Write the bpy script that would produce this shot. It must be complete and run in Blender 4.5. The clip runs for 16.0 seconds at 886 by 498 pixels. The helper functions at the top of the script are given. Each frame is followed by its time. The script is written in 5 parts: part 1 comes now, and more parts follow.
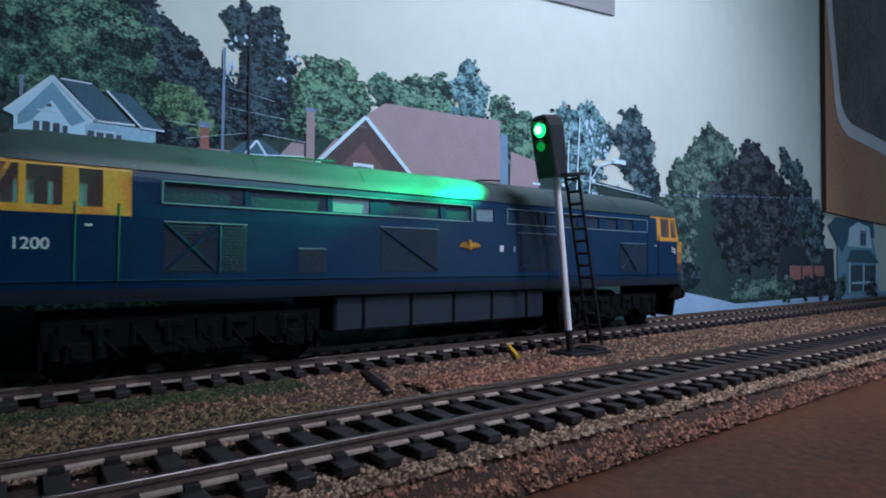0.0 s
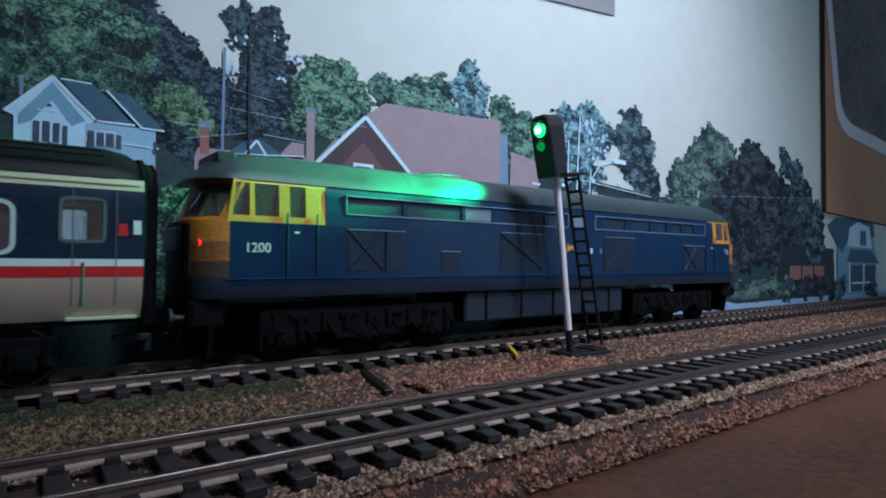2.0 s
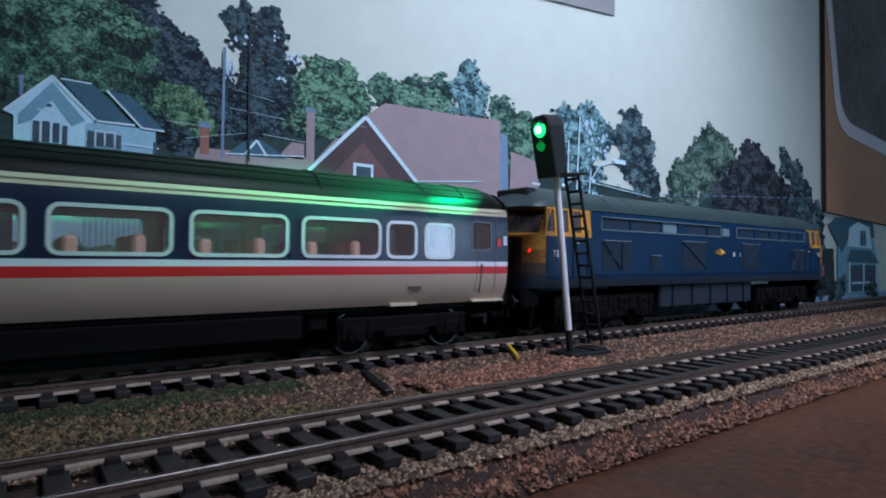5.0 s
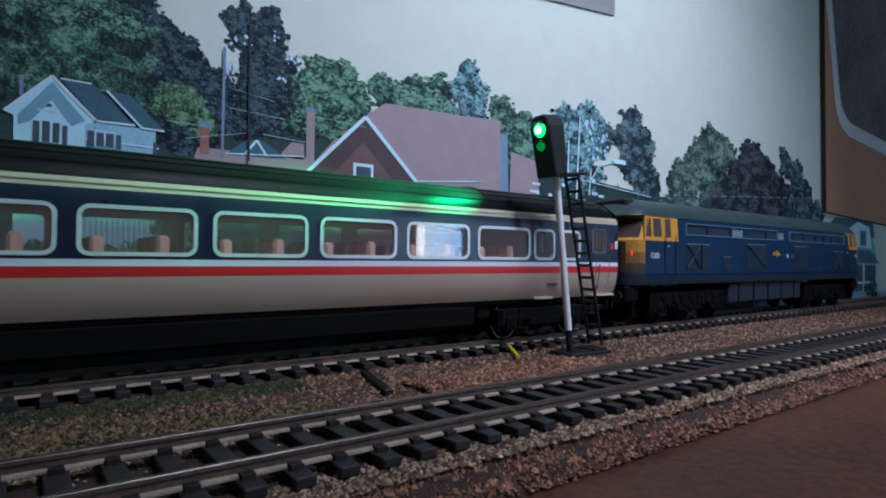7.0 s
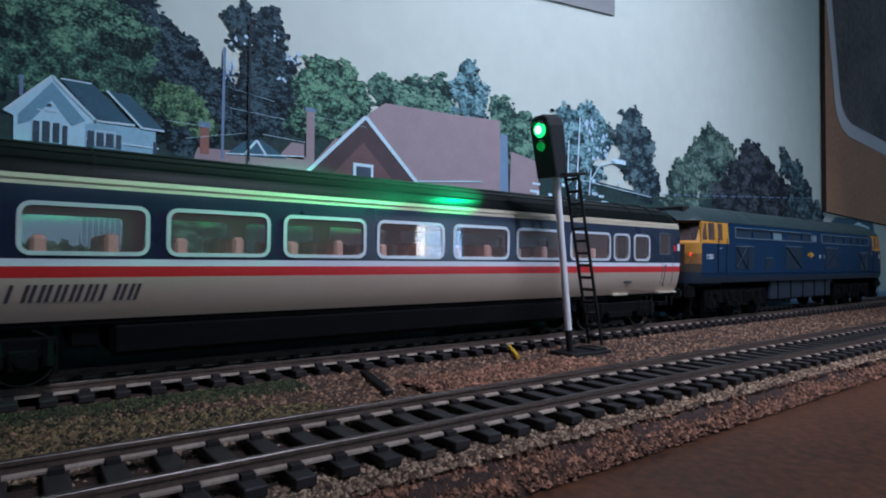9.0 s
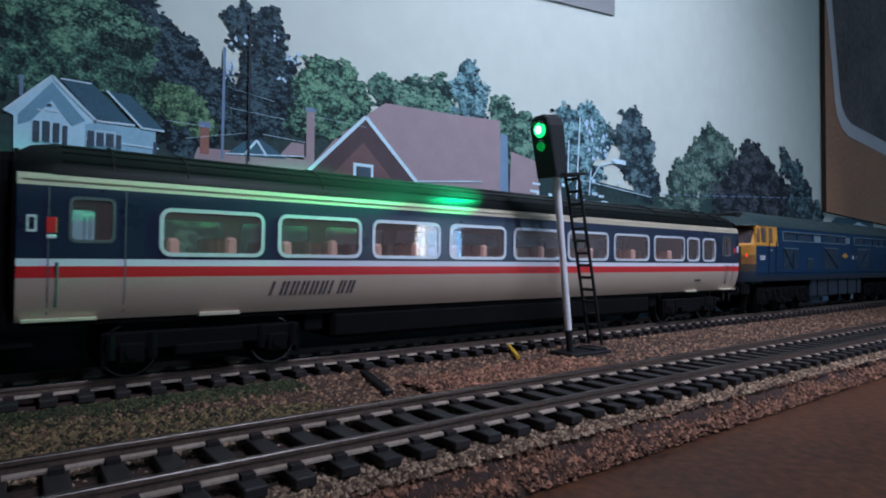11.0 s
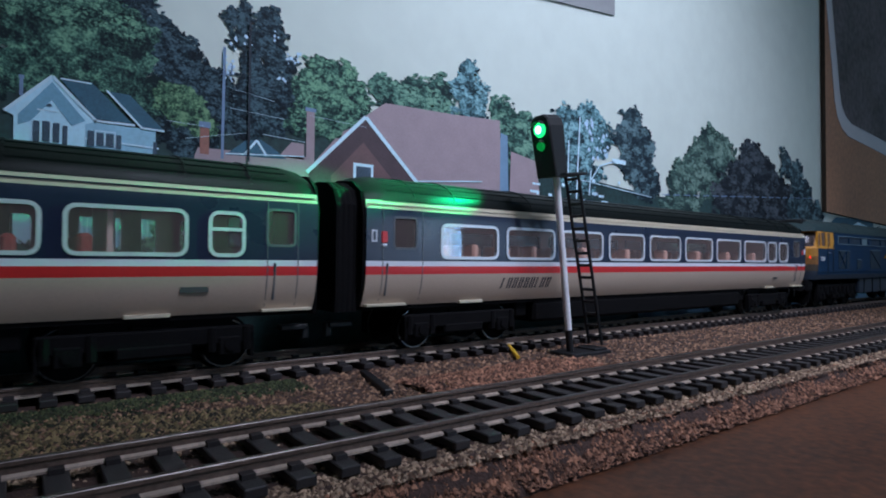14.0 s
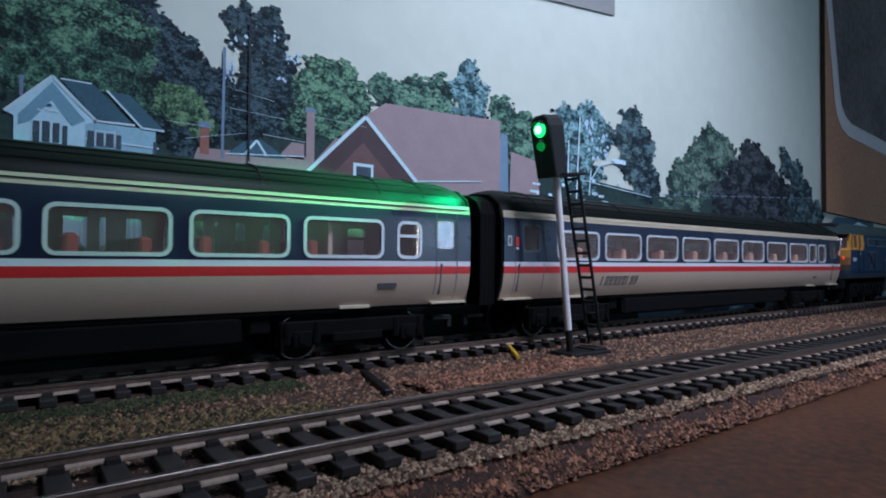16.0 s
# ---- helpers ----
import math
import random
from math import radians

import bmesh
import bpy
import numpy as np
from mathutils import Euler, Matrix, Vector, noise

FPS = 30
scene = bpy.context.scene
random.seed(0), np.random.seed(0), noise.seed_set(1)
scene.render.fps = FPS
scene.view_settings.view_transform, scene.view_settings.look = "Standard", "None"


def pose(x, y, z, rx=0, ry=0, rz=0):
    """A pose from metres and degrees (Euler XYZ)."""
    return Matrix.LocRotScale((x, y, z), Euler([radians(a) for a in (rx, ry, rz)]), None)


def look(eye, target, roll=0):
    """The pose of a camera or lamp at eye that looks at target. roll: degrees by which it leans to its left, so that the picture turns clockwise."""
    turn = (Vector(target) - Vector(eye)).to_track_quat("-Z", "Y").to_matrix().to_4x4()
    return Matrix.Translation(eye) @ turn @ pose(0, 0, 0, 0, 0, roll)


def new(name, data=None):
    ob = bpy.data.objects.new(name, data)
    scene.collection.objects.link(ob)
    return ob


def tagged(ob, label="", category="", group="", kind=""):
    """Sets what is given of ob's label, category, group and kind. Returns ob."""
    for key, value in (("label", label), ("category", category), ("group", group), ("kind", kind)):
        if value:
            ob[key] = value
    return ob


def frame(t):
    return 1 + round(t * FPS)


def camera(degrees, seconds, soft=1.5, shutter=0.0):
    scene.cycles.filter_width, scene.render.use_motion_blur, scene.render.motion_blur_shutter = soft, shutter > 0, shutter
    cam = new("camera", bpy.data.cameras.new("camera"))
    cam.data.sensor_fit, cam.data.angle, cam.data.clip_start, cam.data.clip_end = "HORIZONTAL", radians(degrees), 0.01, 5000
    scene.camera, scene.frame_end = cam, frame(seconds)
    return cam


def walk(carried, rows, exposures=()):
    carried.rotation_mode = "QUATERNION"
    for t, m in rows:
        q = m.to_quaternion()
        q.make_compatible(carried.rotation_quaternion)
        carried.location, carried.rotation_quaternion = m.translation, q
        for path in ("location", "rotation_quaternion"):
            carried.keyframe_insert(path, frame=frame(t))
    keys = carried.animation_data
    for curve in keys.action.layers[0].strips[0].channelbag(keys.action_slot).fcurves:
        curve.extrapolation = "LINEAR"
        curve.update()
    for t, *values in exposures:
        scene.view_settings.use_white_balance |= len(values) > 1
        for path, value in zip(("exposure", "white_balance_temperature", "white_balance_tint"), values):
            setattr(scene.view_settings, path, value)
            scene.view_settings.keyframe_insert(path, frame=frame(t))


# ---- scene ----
cam = camera(75.1, 16.0, soft=1.9, shutter=0.5)
EYE = (0.0, 0.0, 0.040)
YAW, PITCH, ROLL = radians(36.893), radians(1.014), 0.553
AIM = (math.sin(YAW) * math.cos(PITCH), math.cos(YAW) * math.cos(PITCH), 0.040 + math.sin(PITCH))
walk(cam, [(0.0, look(EYE, AIM, ROLL)), (16.0, look(EYE, AIM, ROLL))], exposures=[(0.0, 0.14), (4.0, 0.14), (6.5, -0.04), (16.0, -0.04)])

# ---- light ----
world = bpy.data.worlds.new("world")
scene.world = world
world.use_nodes = True
wn = world.node_tree.nodes
sky = wn.new("ShaderNodeTexSky")
sky.sky_type, sky.sun_disc, sky.sun_elevation, sky.sun_rotation = "NISHITA", False, radians(18), radians(140)
world.node_tree.links.new(sky.outputs[0], wn["Background"].inputs[0])
wn["Background"].inputs[1].default_value = 0.08


def area_lamp(name, eye, target, sx, sy, watts, color):
    lamp = bpy.data.lights.new(name, "AREA")
    lamp.shape, lamp.size, lamp.size_y, lamp.energy, lamp.color = "RECTANGLE", sx, sy, watts, color
    ob = new(name, lamp)
    ob.matrix_world = look(eye, target)
    return ob


# added unseen shaded lamp turned to the wall, and the daylight window far behind the camera
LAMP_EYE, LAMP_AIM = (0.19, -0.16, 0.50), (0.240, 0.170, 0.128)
bulb = bpy.data.lights.new("added_lamp_bulb", "SPOT")
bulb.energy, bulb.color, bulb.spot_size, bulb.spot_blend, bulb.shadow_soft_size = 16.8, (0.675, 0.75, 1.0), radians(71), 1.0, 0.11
new("added_lamp_bulb", bulb).matrix_world = look(LAMP_EYE, LAMP_AIM)
area_lamp("window_daylight", (1.905, -2.225, 0.25), (1.905, 0.0, 0.25), 0.24, 0.80, 8.0, (0.28, 0.58, 1.0))
area_lamp("window_side_daylight", (1.750, -2.225, 0.25), (1.750, 0.0, 0.25), 0.055, 0.80, 2.6, (0.75, 0.88, 1.0))


def green_spot(name, watts, degrees_wide, blend):
    lamp = bpy.data.lights.new(name, "SPOT")
    lamp.energy, lamp.color, lamp.spot_size, lamp.spot_blend, lamp.shadow_soft_size = watts, (0.0, 1.0, 0.36), radians(degrees_wide), blend, 0.0012
    return new(name, lamp)


# the signal's lens throws a hooded beam along the line and spills on what stands beside it
led_ob, led_spill = green_spot("signal_green_beam", 1.6, 36, 1.0), green_spot("signal_green_spill", 0.80, 58, 0.8)

# ---- materials ----
MM = 0.001


def mat(name, color, rough=0.6, metal=0.0, var=0.25, scale=300.0, bump=0.15, fine=2500.0, tint=None, spec=0.5, island=0.0, coat=0.0, obj_rand=0.0):
    """Noise at two scales on colour, roughness and relief. island / obj_rand: spread of value per loose piece / per object."""
    m = bpy.data.materials.new(name)
    m.use_nodes = True
    nt = m.node_tree
    n, ln = nt.nodes, nt.links
    b = n["Principled BSDF"]
    b.inputs["Metallic"].default_value = metal
    b.inputs["Specular IOR Level"].default_value = spec
    b.inputs["Coat Weight"].default_value = coat
    b.inputs["Coat Roughness"].default_value = 0.12
    tc = n.new("ShaderNodeTexCoord")
    big, small = n.new("ShaderNodeTexNoise"), n.new("ShaderNodeTexNoise")
    big.inputs["Scale"].default_value, big.inputs["Detail"].default_value = scale, 5
    small.inputs["Scale"].default_value, small.inputs["Detail"].default_value = fine, 3
    for t in (big, small):
        ln.new(tc.outputs["Object"], t.inputs["Vector"])
    add = n.new("ShaderNodeMath")
    add.operation = "ADD"
    ln.new(big.outputs[0], add.inputs[0])
    ln.new(small.outputs[0], add.inputs[1])
    fac = add.outputs[0]
    if island or obj_rand:
        src = n.new("ShaderNodeNewGeometry").outputs["Random Per Island"] if island else n.new("ShaderNodeObjectInfo").outputs["Random"]
        mul = n.new("ShaderNodeMath")
        mul.operation, mul.inputs[1].default_value = "MULTIPLY_ADD", island or obj_rand
        ln.new(src, mul.inputs[0])
        ln.new(fac, mul.inputs[2])
        fac = mul.outputs[0]
    ramp = n.new("ShaderNodeMapRange")
    ramp.inputs["From Min"].default_value = 0.65
    ramp.inputs["From Max"].default_value = 1.35 + (island or obj_rand)
    ln.new(fac, ramp.inputs["Value"])
    shade = ramp.outputs[0]
    if island:
        pw = n.new("ShaderNodeMath")
        pw.operation, pw.inputs[1].default_value, pw.use_clamp = "POWER", 2.2, True
        ln.new(shade, pw.inputs[0])
        shade = pw.outputs[0]
    mix = n.new("ShaderNodeMix")
    mix.data_type = "RGBA"
    lo = [c * (1 - var) for c in color]
    hi = list(tint) if tint else [min(1, c * (1 + var)) for c in color]
    mix.inputs["A"].default_value, mix.inputs["B"].default_value = (*lo, 1), (*hi, 1)
    ln.new(shade, mix.inputs["Factor"])
    ln.new(mix.outputs["Result"], b.inputs["Base Color"])
    rr = n.new("ShaderNodeMapRange")
    rr.inputs["To Min"].default_value, rr.inputs["To Max"].default_value = max(0.03, rough - 0.1), min(1, rough + 0.1)
    ln.new(big.outputs[0], rr.inputs["Value"])
    ln.new(rr.outputs[0], b.inputs["Roughness"])
    if bump:
        bp = n.new("ShaderNodeBump")
        bp.inputs["Strength"].default_value, bp.inputs["Distance"].default_value = bump, 0.0004
        ln.new(fac, bp.inputs["Height"])
        ln.new(bp.outputs[0], b.inputs["Normal"])
    return m


def glow(name, color, strength):
    m = bpy.data.materials.new(name)
    m.use_nodes = True
    b = m.node_tree.nodes["Principled BSDF"]
    b.inputs["Base Color"].default_value = (*color, 1)
    b.inputs["Emission Color"].default_value, b.inputs["Emission Strength"].default_value = (*color, 1), strength
    return m


def glass(name, tint, gloss, rough=0.02, haze=0.0):
    """A thin pane: clear with a share of mirror reflection and a painted haze, pinkish as a lit interior."""
    m = bpy.data.materials.new(name)
    m.use_nodes = True
    n, ln = m.node_tree.nodes, m.node_tree.links
    tr, gl, mx, fr = (n.new("ShaderNodeBsdfTransparent"), n.new("ShaderNodeBsdfGlossy"), n.new("ShaderNodeMixShader"), n.new("ShaderNodeFresnel"))
    tr.inputs[0].default_value = (*tint, 1)
    gl.inputs["Roughness"].default_value = rough
    fr.inputs["IOR"].default_value = gloss
    ln.new(fr.outputs[0], mx.inputs[0])
    ln.new(tr.outputs[0], mx.inputs[1])
    ln.new(gl.outputs[0], mx.inputs[2])
    # dust: diffuse pinkish film that puts interior brightness onto the pane itself
    film, dust = n.new("ShaderNodeMixShader"), n.new("ShaderNodeBsdfDiffuse")
    film.inputs[0].default_value, dust.inputs[0].default_value = haze, (0.60, 0.46, 0.44, 1)
    ln.new(mx.outputs[0], film.inputs[1])
    ln.new(dust.outputs[0], film.inputs[2])
    ln.new(film.outputs[0], n["Material Output"].inputs["Surface"])
    return m


M_WALL = mat("pale_wall", (0.63, 0.70, 0.625), 0.85, var=0.05, scale=6, fine=90, bump=0.1)
M_ROOM = mat("room_paint", (0.50, 0.48, 0.44), 0.9, var=0.06, scale=3, fine=60)
M_CEIL = mat("ceiling_paint", (0.70, 0.70, 0.68), 0.9, var=0.04, scale=3, fine=60)
M_BOARD = mat("baseboard_wood", (0.092, 0.030, 0.011), 0.6, var=0.75, scale=14, fine=420, bump=0.2)
M_BALLAST = mat("ballast_bed", (0.055, 0.029, 0.022), 0.95, var=0.6, scale=420, fine=1500, bump=1.0)
M_STONE = mat("ballast_grains", (0.20, 0.105, 0.066), 0.95, var=0.7, scale=300, fine=1500, bump=0.4, tint=(0.86, 0.60, 0.40), island=1.4)
M_STONE_CESS = mat("brown_cess_grains", (0.105, 0.047, 0.030), 0.95, var=0.7, scale=300, fine=1500, bump=0.4, tint=(0.66, 0.38, 0.23), island=1.4)
M_STONE_RED = mat("ballast_shoulder_grains", (0.085, 0.034, 0.022), 0.95, var=0.6, scale=300, fine=1500, bump=0.4, tint=(0.74, 0.35, 0.21), island=1.4)
M_GRASS = mat("grass_scatter", (0.012, 0.016, 0.008), 0.95, var=0.6, scale=300, fine=1500, bump=0.4, tint=(0.40, 0.29, 0.13), island=1.6)
M_TURF = mat("green_turf", (0.050, 0.110, 0.065), 0.95, var=0.5, scale=400, fine=2000, bump=0.8)
M_TURF_BITS = mat("green_turf_fibres", (0.018, 0.028, 0.012), 0.95, var=0.5, scale=300, fine=1500, bump=0.4, tint=(0.13, 0.15, 0.055), island=1.4)
M_SLEEPER = mat("black_plastic_sleeper", (0.022, 0.017, 0.017), 0.6, var=0.4, scale=300, fine=2600, bump=0.3, obj_rand=0.4)
M_RAIL = mat("nickel_silver_rail", (0.15, 0.13, 0.118), 0.38, metal=1.0, var=0.4, scale=120, fine=900, bump=0.05)
M_RAIL_OLD = mat("dull_rail_side", (0.13, 0.086, 0.066), 0.62, metal=0.2, var=0.35, scale=150, fine=1200, bump=0.15)
# Pale foot: light caught between the chairs is put into its colour.
M_RAIL_FOOT = mat("lit_rail_foot", (0.52, 0.41, 0.33), 0.5, metal=0.3, var=0.3, scale=150, fine=1200, bump=0.1)
M_BLACK = mat("black_plastic", (0.007, 0.007, 0.008), 0.55, var=0.35, scale=200, fine=1800, bump=0.15)
M_UNDER = mat("dusty_black_underframe", (0.0050, 0.0046, 0.0050), 0.85, spec=0.1, var=0.4, scale=180, fine=1500, bump=0.25)
M_BLUE = mat("rail_blue_paint", (0.0022, 0.025, 0.068), 0.42, spec=0.22, var=0.22, scale=90, fine=1400, bump=0.05)
M_GRIMEBLUE = mat("sooty_blue_paint", (0.007, 0.014, 0.028), 0.6, var=0.3, scale=120, fine=1400, bump=0.1)
M_YELLOW = mat("warning_yellow_paint", (0.62, 0.28, 0.030), 0.5, var=0.25, scale=120, fine=1400, bump=0.05)
M_NOSE = mat("weathered_nose_yellow", (0.50, 0.215, 0.020), 0.6, var=0.5, scale=70, fine=1400, bump=0.1)
M_NOSE_DIRT = mat("rusty_nose_dirt", (0.27, 0.105, 0.016), 0.7, var=0.7, scale=70, fine=1400, bump=0.15)
M_LROOF = mat("weathered_roof_paint", (0.028, 0.050, 0.052), 0.46, spec=0.42, var=0.3, scale=120, fine=1600, bump=0.12)
M_CROOF = mat("dark_grey_coach_roof", (0.0060, 0.0078, 0.0072), 0.42, spec=0.11, var=0.25, scale=120, fine=1600, bump=0.08)
M_NAVY = mat("dark_blue_grey_livery", (0.014, 0.022, 0.048), 0.30, var=0.12, scale=80, fine=1300, bump=0.03)
M_CREAM = mat("pale_beige_livery", (0.47, 0.365, 0.285), 0.34, var=0.05, scale=60, fine=1300, bump=0.03)
M_CANT = mat("cream_cantrail_stripe", (0.56, 0.49, 0.36), 0.36, var=0.05, scale=60, fine=1300, bump=0.03)
M_WHITE = mat("white_stripe", (0.70, 0.72, 0.78), 0.36, var=0.04, scale=60, fine=1300, bump=0.03)
M_RED = mat("red_stripe", (0.62, 0.025, 0.028), 0.34, var=0.06, scale=60, fine=1300, bump=0.03)
M_FRAME = mat("silver_window_frame", (0.66, 0.69, 0.72), 0.35, metal=0.2, var=0.08, scale=200, fine=1500, bump=0.03)
M_SEAT = mat("tan_seat_moulding", (0.80, 0.44, 0.34), 0.6, var=0.12, scale=200, fine=1500)
M_SEAT_RED = mat("red_seat_moulding", (0.38, 0.06, 0.05), 0.6, var=0.12, scale=200, fine=1500)
M_INNER = mat("coach_interior_plastic", (0.80, 0.57, 0.51), 0.6, var=0.12, scale=200, fine=1500)
M_CURTAIN = mat("pale_curtain_plastic", (0.55, 0.55, 0.50), 0.7, var=0.15, scale=200, fine=1500)
M_GRILLE = mat("dark_grille", (0.008, 0.024, 0.050), 0.6, var=0.3, scale=200, fine=1500, bump=0.3)
M_GRILLE_OL = mat("louvre_grille", (0.010, 0.028, 0.050), 0.6, var=0.3, scale=200, fine=1500, bump=0.3)
M_GRILLE_F = mat("grey_door_window_frame", (0.10, 0.11, 0.12), 0.5, var=0.1, scale=200, fine=1500)
# Grime of the nose; also paints shadow on the hanging board's edges.
M_GRIME_SHADOW = mat("nose_grime_and_edge_shadow", (0.045, 0.028, 0.016), 0.7, var=0.5, scale=150, fine=1500, bump=0.2)
M_PALEBLUE = mat("pale_blue_trim", (0.16, 0.24, 0.27), 0.45, var=0.1, scale=200, fine=1500)
M_TEXT = mat("pale_grey_lettering", (0.62, 0.64, 0.66), 0.5, var=0.05)
M_DARKTEXT = mat("charcoal_lettering", (0.05, 0.045, 0.05), 0.5, var=0.05)
M_BRASS = mat("gold_crest", (0.55, 0.30, 0.05), 0.4, metal=0.4, var=0.2)
M_STEEL = mat("bright_wheel_rim", (0.17, 0.165, 0.165), 0.36, metal=1.0, var=0.15)
M_POST = mat("white_post_paint", (0.80, 0.78, 0.80), 0.45, var=0.06, scale=200, fine=1500, bump=0.04)
M_WIRE_Y = mat("yellow_wire", (0.75, 0.42, 0.03), 0.5, var=0.15)
M_PANEL = mat("brown_hardboard", (0.44, 0.21, 0.11), 0.6, var=0.3, scale=12, fine=240, bump=0.1)
M_PRINT = mat("dark_photograph", (0.045, 0.033, 0.036), 0.35, var=0.7, scale=22, fine=160, bump=0.0, tint=(0.24, 0.18, 0.19))
M_BORDER = mat("white_photo_border", (0.74, 0.69, 0.70), 0.5, var=0.06, scale=30, fine=300)
M_PAPER = mat("grey_paper_sheet", (0.27, 0.28, 0.28), 0.8, var=0.08, scale=20, fine=300)
M_GLASS = glass("coach_glazing", (0.84, 0.84, 0.82), 1.7, haze=0.13)
M_CABGLASS = glass("cab_glazing", (0.52, 0.50, 0.48), 1.45, haze=0.12)
M_TAIL = glow("red_tail_lamp", (1.0, 0.008, 0.008), 3.0)
M_LED = glow("lit_green_lens", (0.015, 1.0, 0.26), 1.3)
M_LEDCORE = glow("lit_lens_core", (0.42, 1.0, 0.72), 4.0)
# Unlit lower lens: a faint glow paints in the upper lamp's reflection.
M_LED_REFLECT = glow("lens_green_reflection", (0.0, 0.42, 0.07), 0.45)


# ---- mesh helpers, all in millimetres ----
def part(name, bm, material, parent=None, label="", smooth=False):
    me = bpy.data.meshes.new(name)
    bmesh.ops.recalc_face_normals(bm, faces=bm.faces)
    for v in bm.verts:
        v.co *= MM
    if smooth:
        for f in bm.faces:
            f.smooth = True
    bm.to_mesh(me)
    bm.free()
    for m in material if isinstance(material, (list, tuple)) else (material,):
        me.materials.append(m)
    if smooth:
        me.set_sharp_from_angle(angle=radians(40))
    ob = new(name, me)
    ob.parent = parent
    if label:
        tagged(ob, label)
    return ob


def pane(name, bm, material, parent, facing):
    """A thin sheet of glass whose faces all look one way."""
    bm.normal_update()
    bmesh.ops.reverse_faces(bm, faces=[f for f in bm.faces if f.normal.dot(Vector(facing)) < 0])
    me = bpy.data.meshes.new(name)
    for v in bm.verts:
        v.co *= MM
    bm.to_mesh(me)
    bm.free()
    me.materials.append(material)
    ob = new(name, me)
    ob.parent, ob.visible_shadow = parent, False
    return ob


def share(ob, name, x, y, z, parent, rz=0.0):
    """Another object on the same mesh, at a place in millimetres."""
    o = new(name, ob.data)
    o.parent = parent
    o.matrix_basis = pose(x * MM, y * MM, z * MM, 0, 0, rz)
    return o


def empty(name, x=0.0, y=0.0, z=0.0, rz=0.0):
    e = new(name)
    e.empty_display_size = 0.01
    e.matrix_basis = pose(x * MM, y * MM, z * MM, 0, 0, rz)
    return e


def box(bm, x0, x1, y0, y1, z0, z1, bev=0.0, mi=0):
    r = bmesh.ops.create_cube(bm, size=1)
    vs = r["verts"]
    for v in vs:
        v.co = Vector((x0 + (v.co.x + 0.5) * (x1 - x0), y0 + (v.co.y + 0.5) * (y1 - y0), z0 + (v.co.z + 0.5) * (z1 - z0)))
    fs = {f for v in vs for f in v.link_faces}
    for f in fs:
        f.material_index = mi
    if bev:
        es = list({e for v in vs for e in v.link_edges})
        bmesh.ops.bevel(bm, geom=es, offset=bev, segments=1, affect="EDGES")
    return bm


def cyl(bm, a, b, r, seg=12, r2=None, caps=True):
    a, b = Vector(a), Vector(b)
    d = b - a
    m = Matrix.Translation((a + b) / 2) @ d.to_track_quat("Z", "Y").to_matrix().to_4x4()
    bmesh.ops.create_cone(bm, cap_ends=caps, segments=seg, radius1=r, radius2=r if r2 is None else r2, depth=d.length, matrix=m)
    return bm


def loft(bm, sections, close=True, caps=True, mi=None):
    """Skin between rings of points; mi(j): material of the strip beside point j."""
    rings = [[bm.verts.new(p) for p in s] for s in sections]
    n = len(rings[0])
    for a, b in zip(rings, rings[1:]):
        for j in range(n if close else n - 1):
            f = bm.faces.new((a[j], a[(j + 1) % n], b[(j + 1) % n], b[j]))
            f.material_index = mi(j) if mi else 0
    if caps:
        bm.faces.new(rings[0])
        bm.faces.new(rings[-1][::-1])
    return bm


def rounded(x0, x1, z0, z1, r, seg=5):
    pts = []
    for cx, cz, a0 in ((x1 - r, z1 - r, 0), (x0 + r, z1 - r, 90), (x0 + r, z0 + r, 180), (x1 - r, z0 + r, 270)):
        for k in range(seg + 1):
            a = radians(a0 + 90 * k / seg)
            pts.append((cx + r * math.cos(a), cz + r * math.sin(a)))
    return pts


def sheet(bm, fn, us, vs, kind, thick, inner=None):
    """A wall with openings on the surface fn(u, v, depth); kind(u, v) gives a material index, or None for a hole."""
    us, vs = sorted(set(us)), sorted(set(vs))
    cell = [[kind((a + b) / 2, (c + d) / 2) for c, d in zip(vs, vs[1:])] for a, b in zip(us, us[1:])]
    cache = {}

    def vert(i, j, k):
        if (i, j, k) not in cache:
            cache[i, j, k] = bm.verts.new(fn(us[i], vs[j], thick * k))
        return cache[i, j, k]

    nu, nv = len(cell), len(cell[0])

    def get(i, j):
        return cell[i][j] if 0 <= i < nu and 0 <= j < nv else None

    for i in range(nu):
        for j in range(nv):
            m = cell[i][j]
            if m is None:
                continue
            q = ((i, j), (i + 1, j), (i + 1, j + 1), (i, j + 1))
            for k in (0, 1):
                f = bm.faces.new([vert(a, b, k) for a, b in (q if k == 0 else q[::-1])])
                f.material_index = m if k == 0 or inner is None else inner
            for (a, b), (oi, oj) in zip(zip(q, q[1:] + q[:1]), ((0, -1), (1, 0), (0, 1), (-1, 0))):
                if get(i + oi, j + oj) is None:
                    f = bm.faces.new((vert(*a, 0), vert(*a, 1), vert(*b, 1), vert(*b, 0)))
                    f.material_index = m
    return bm


def lettering(text, size, m, parent, place, name="lettering", label=""):
    cu = bpy.data.curves.new(name, "FONT")
    cu.body, cu.size, cu.extrude, cu.align_x, cu.offset = text, size * MM, 0.00008, "CENTER", 0.00004
    tmp = new("lettering_curve", cu)
    bpy.context.view_layer.update()
    me = bpy.data.meshes.new_from_object(tmp.evaluated_get(bpy.context.evaluated_depsgraph_get()))
    bpy.data.objects.remove(tmp)
    me.materials.clear()
    me.materials.append(m)
    ob = new(name, me)
    ob.parent = parent
    ob.matrix_basis = place
    if label:
        tagged(ob, label)
    return ob


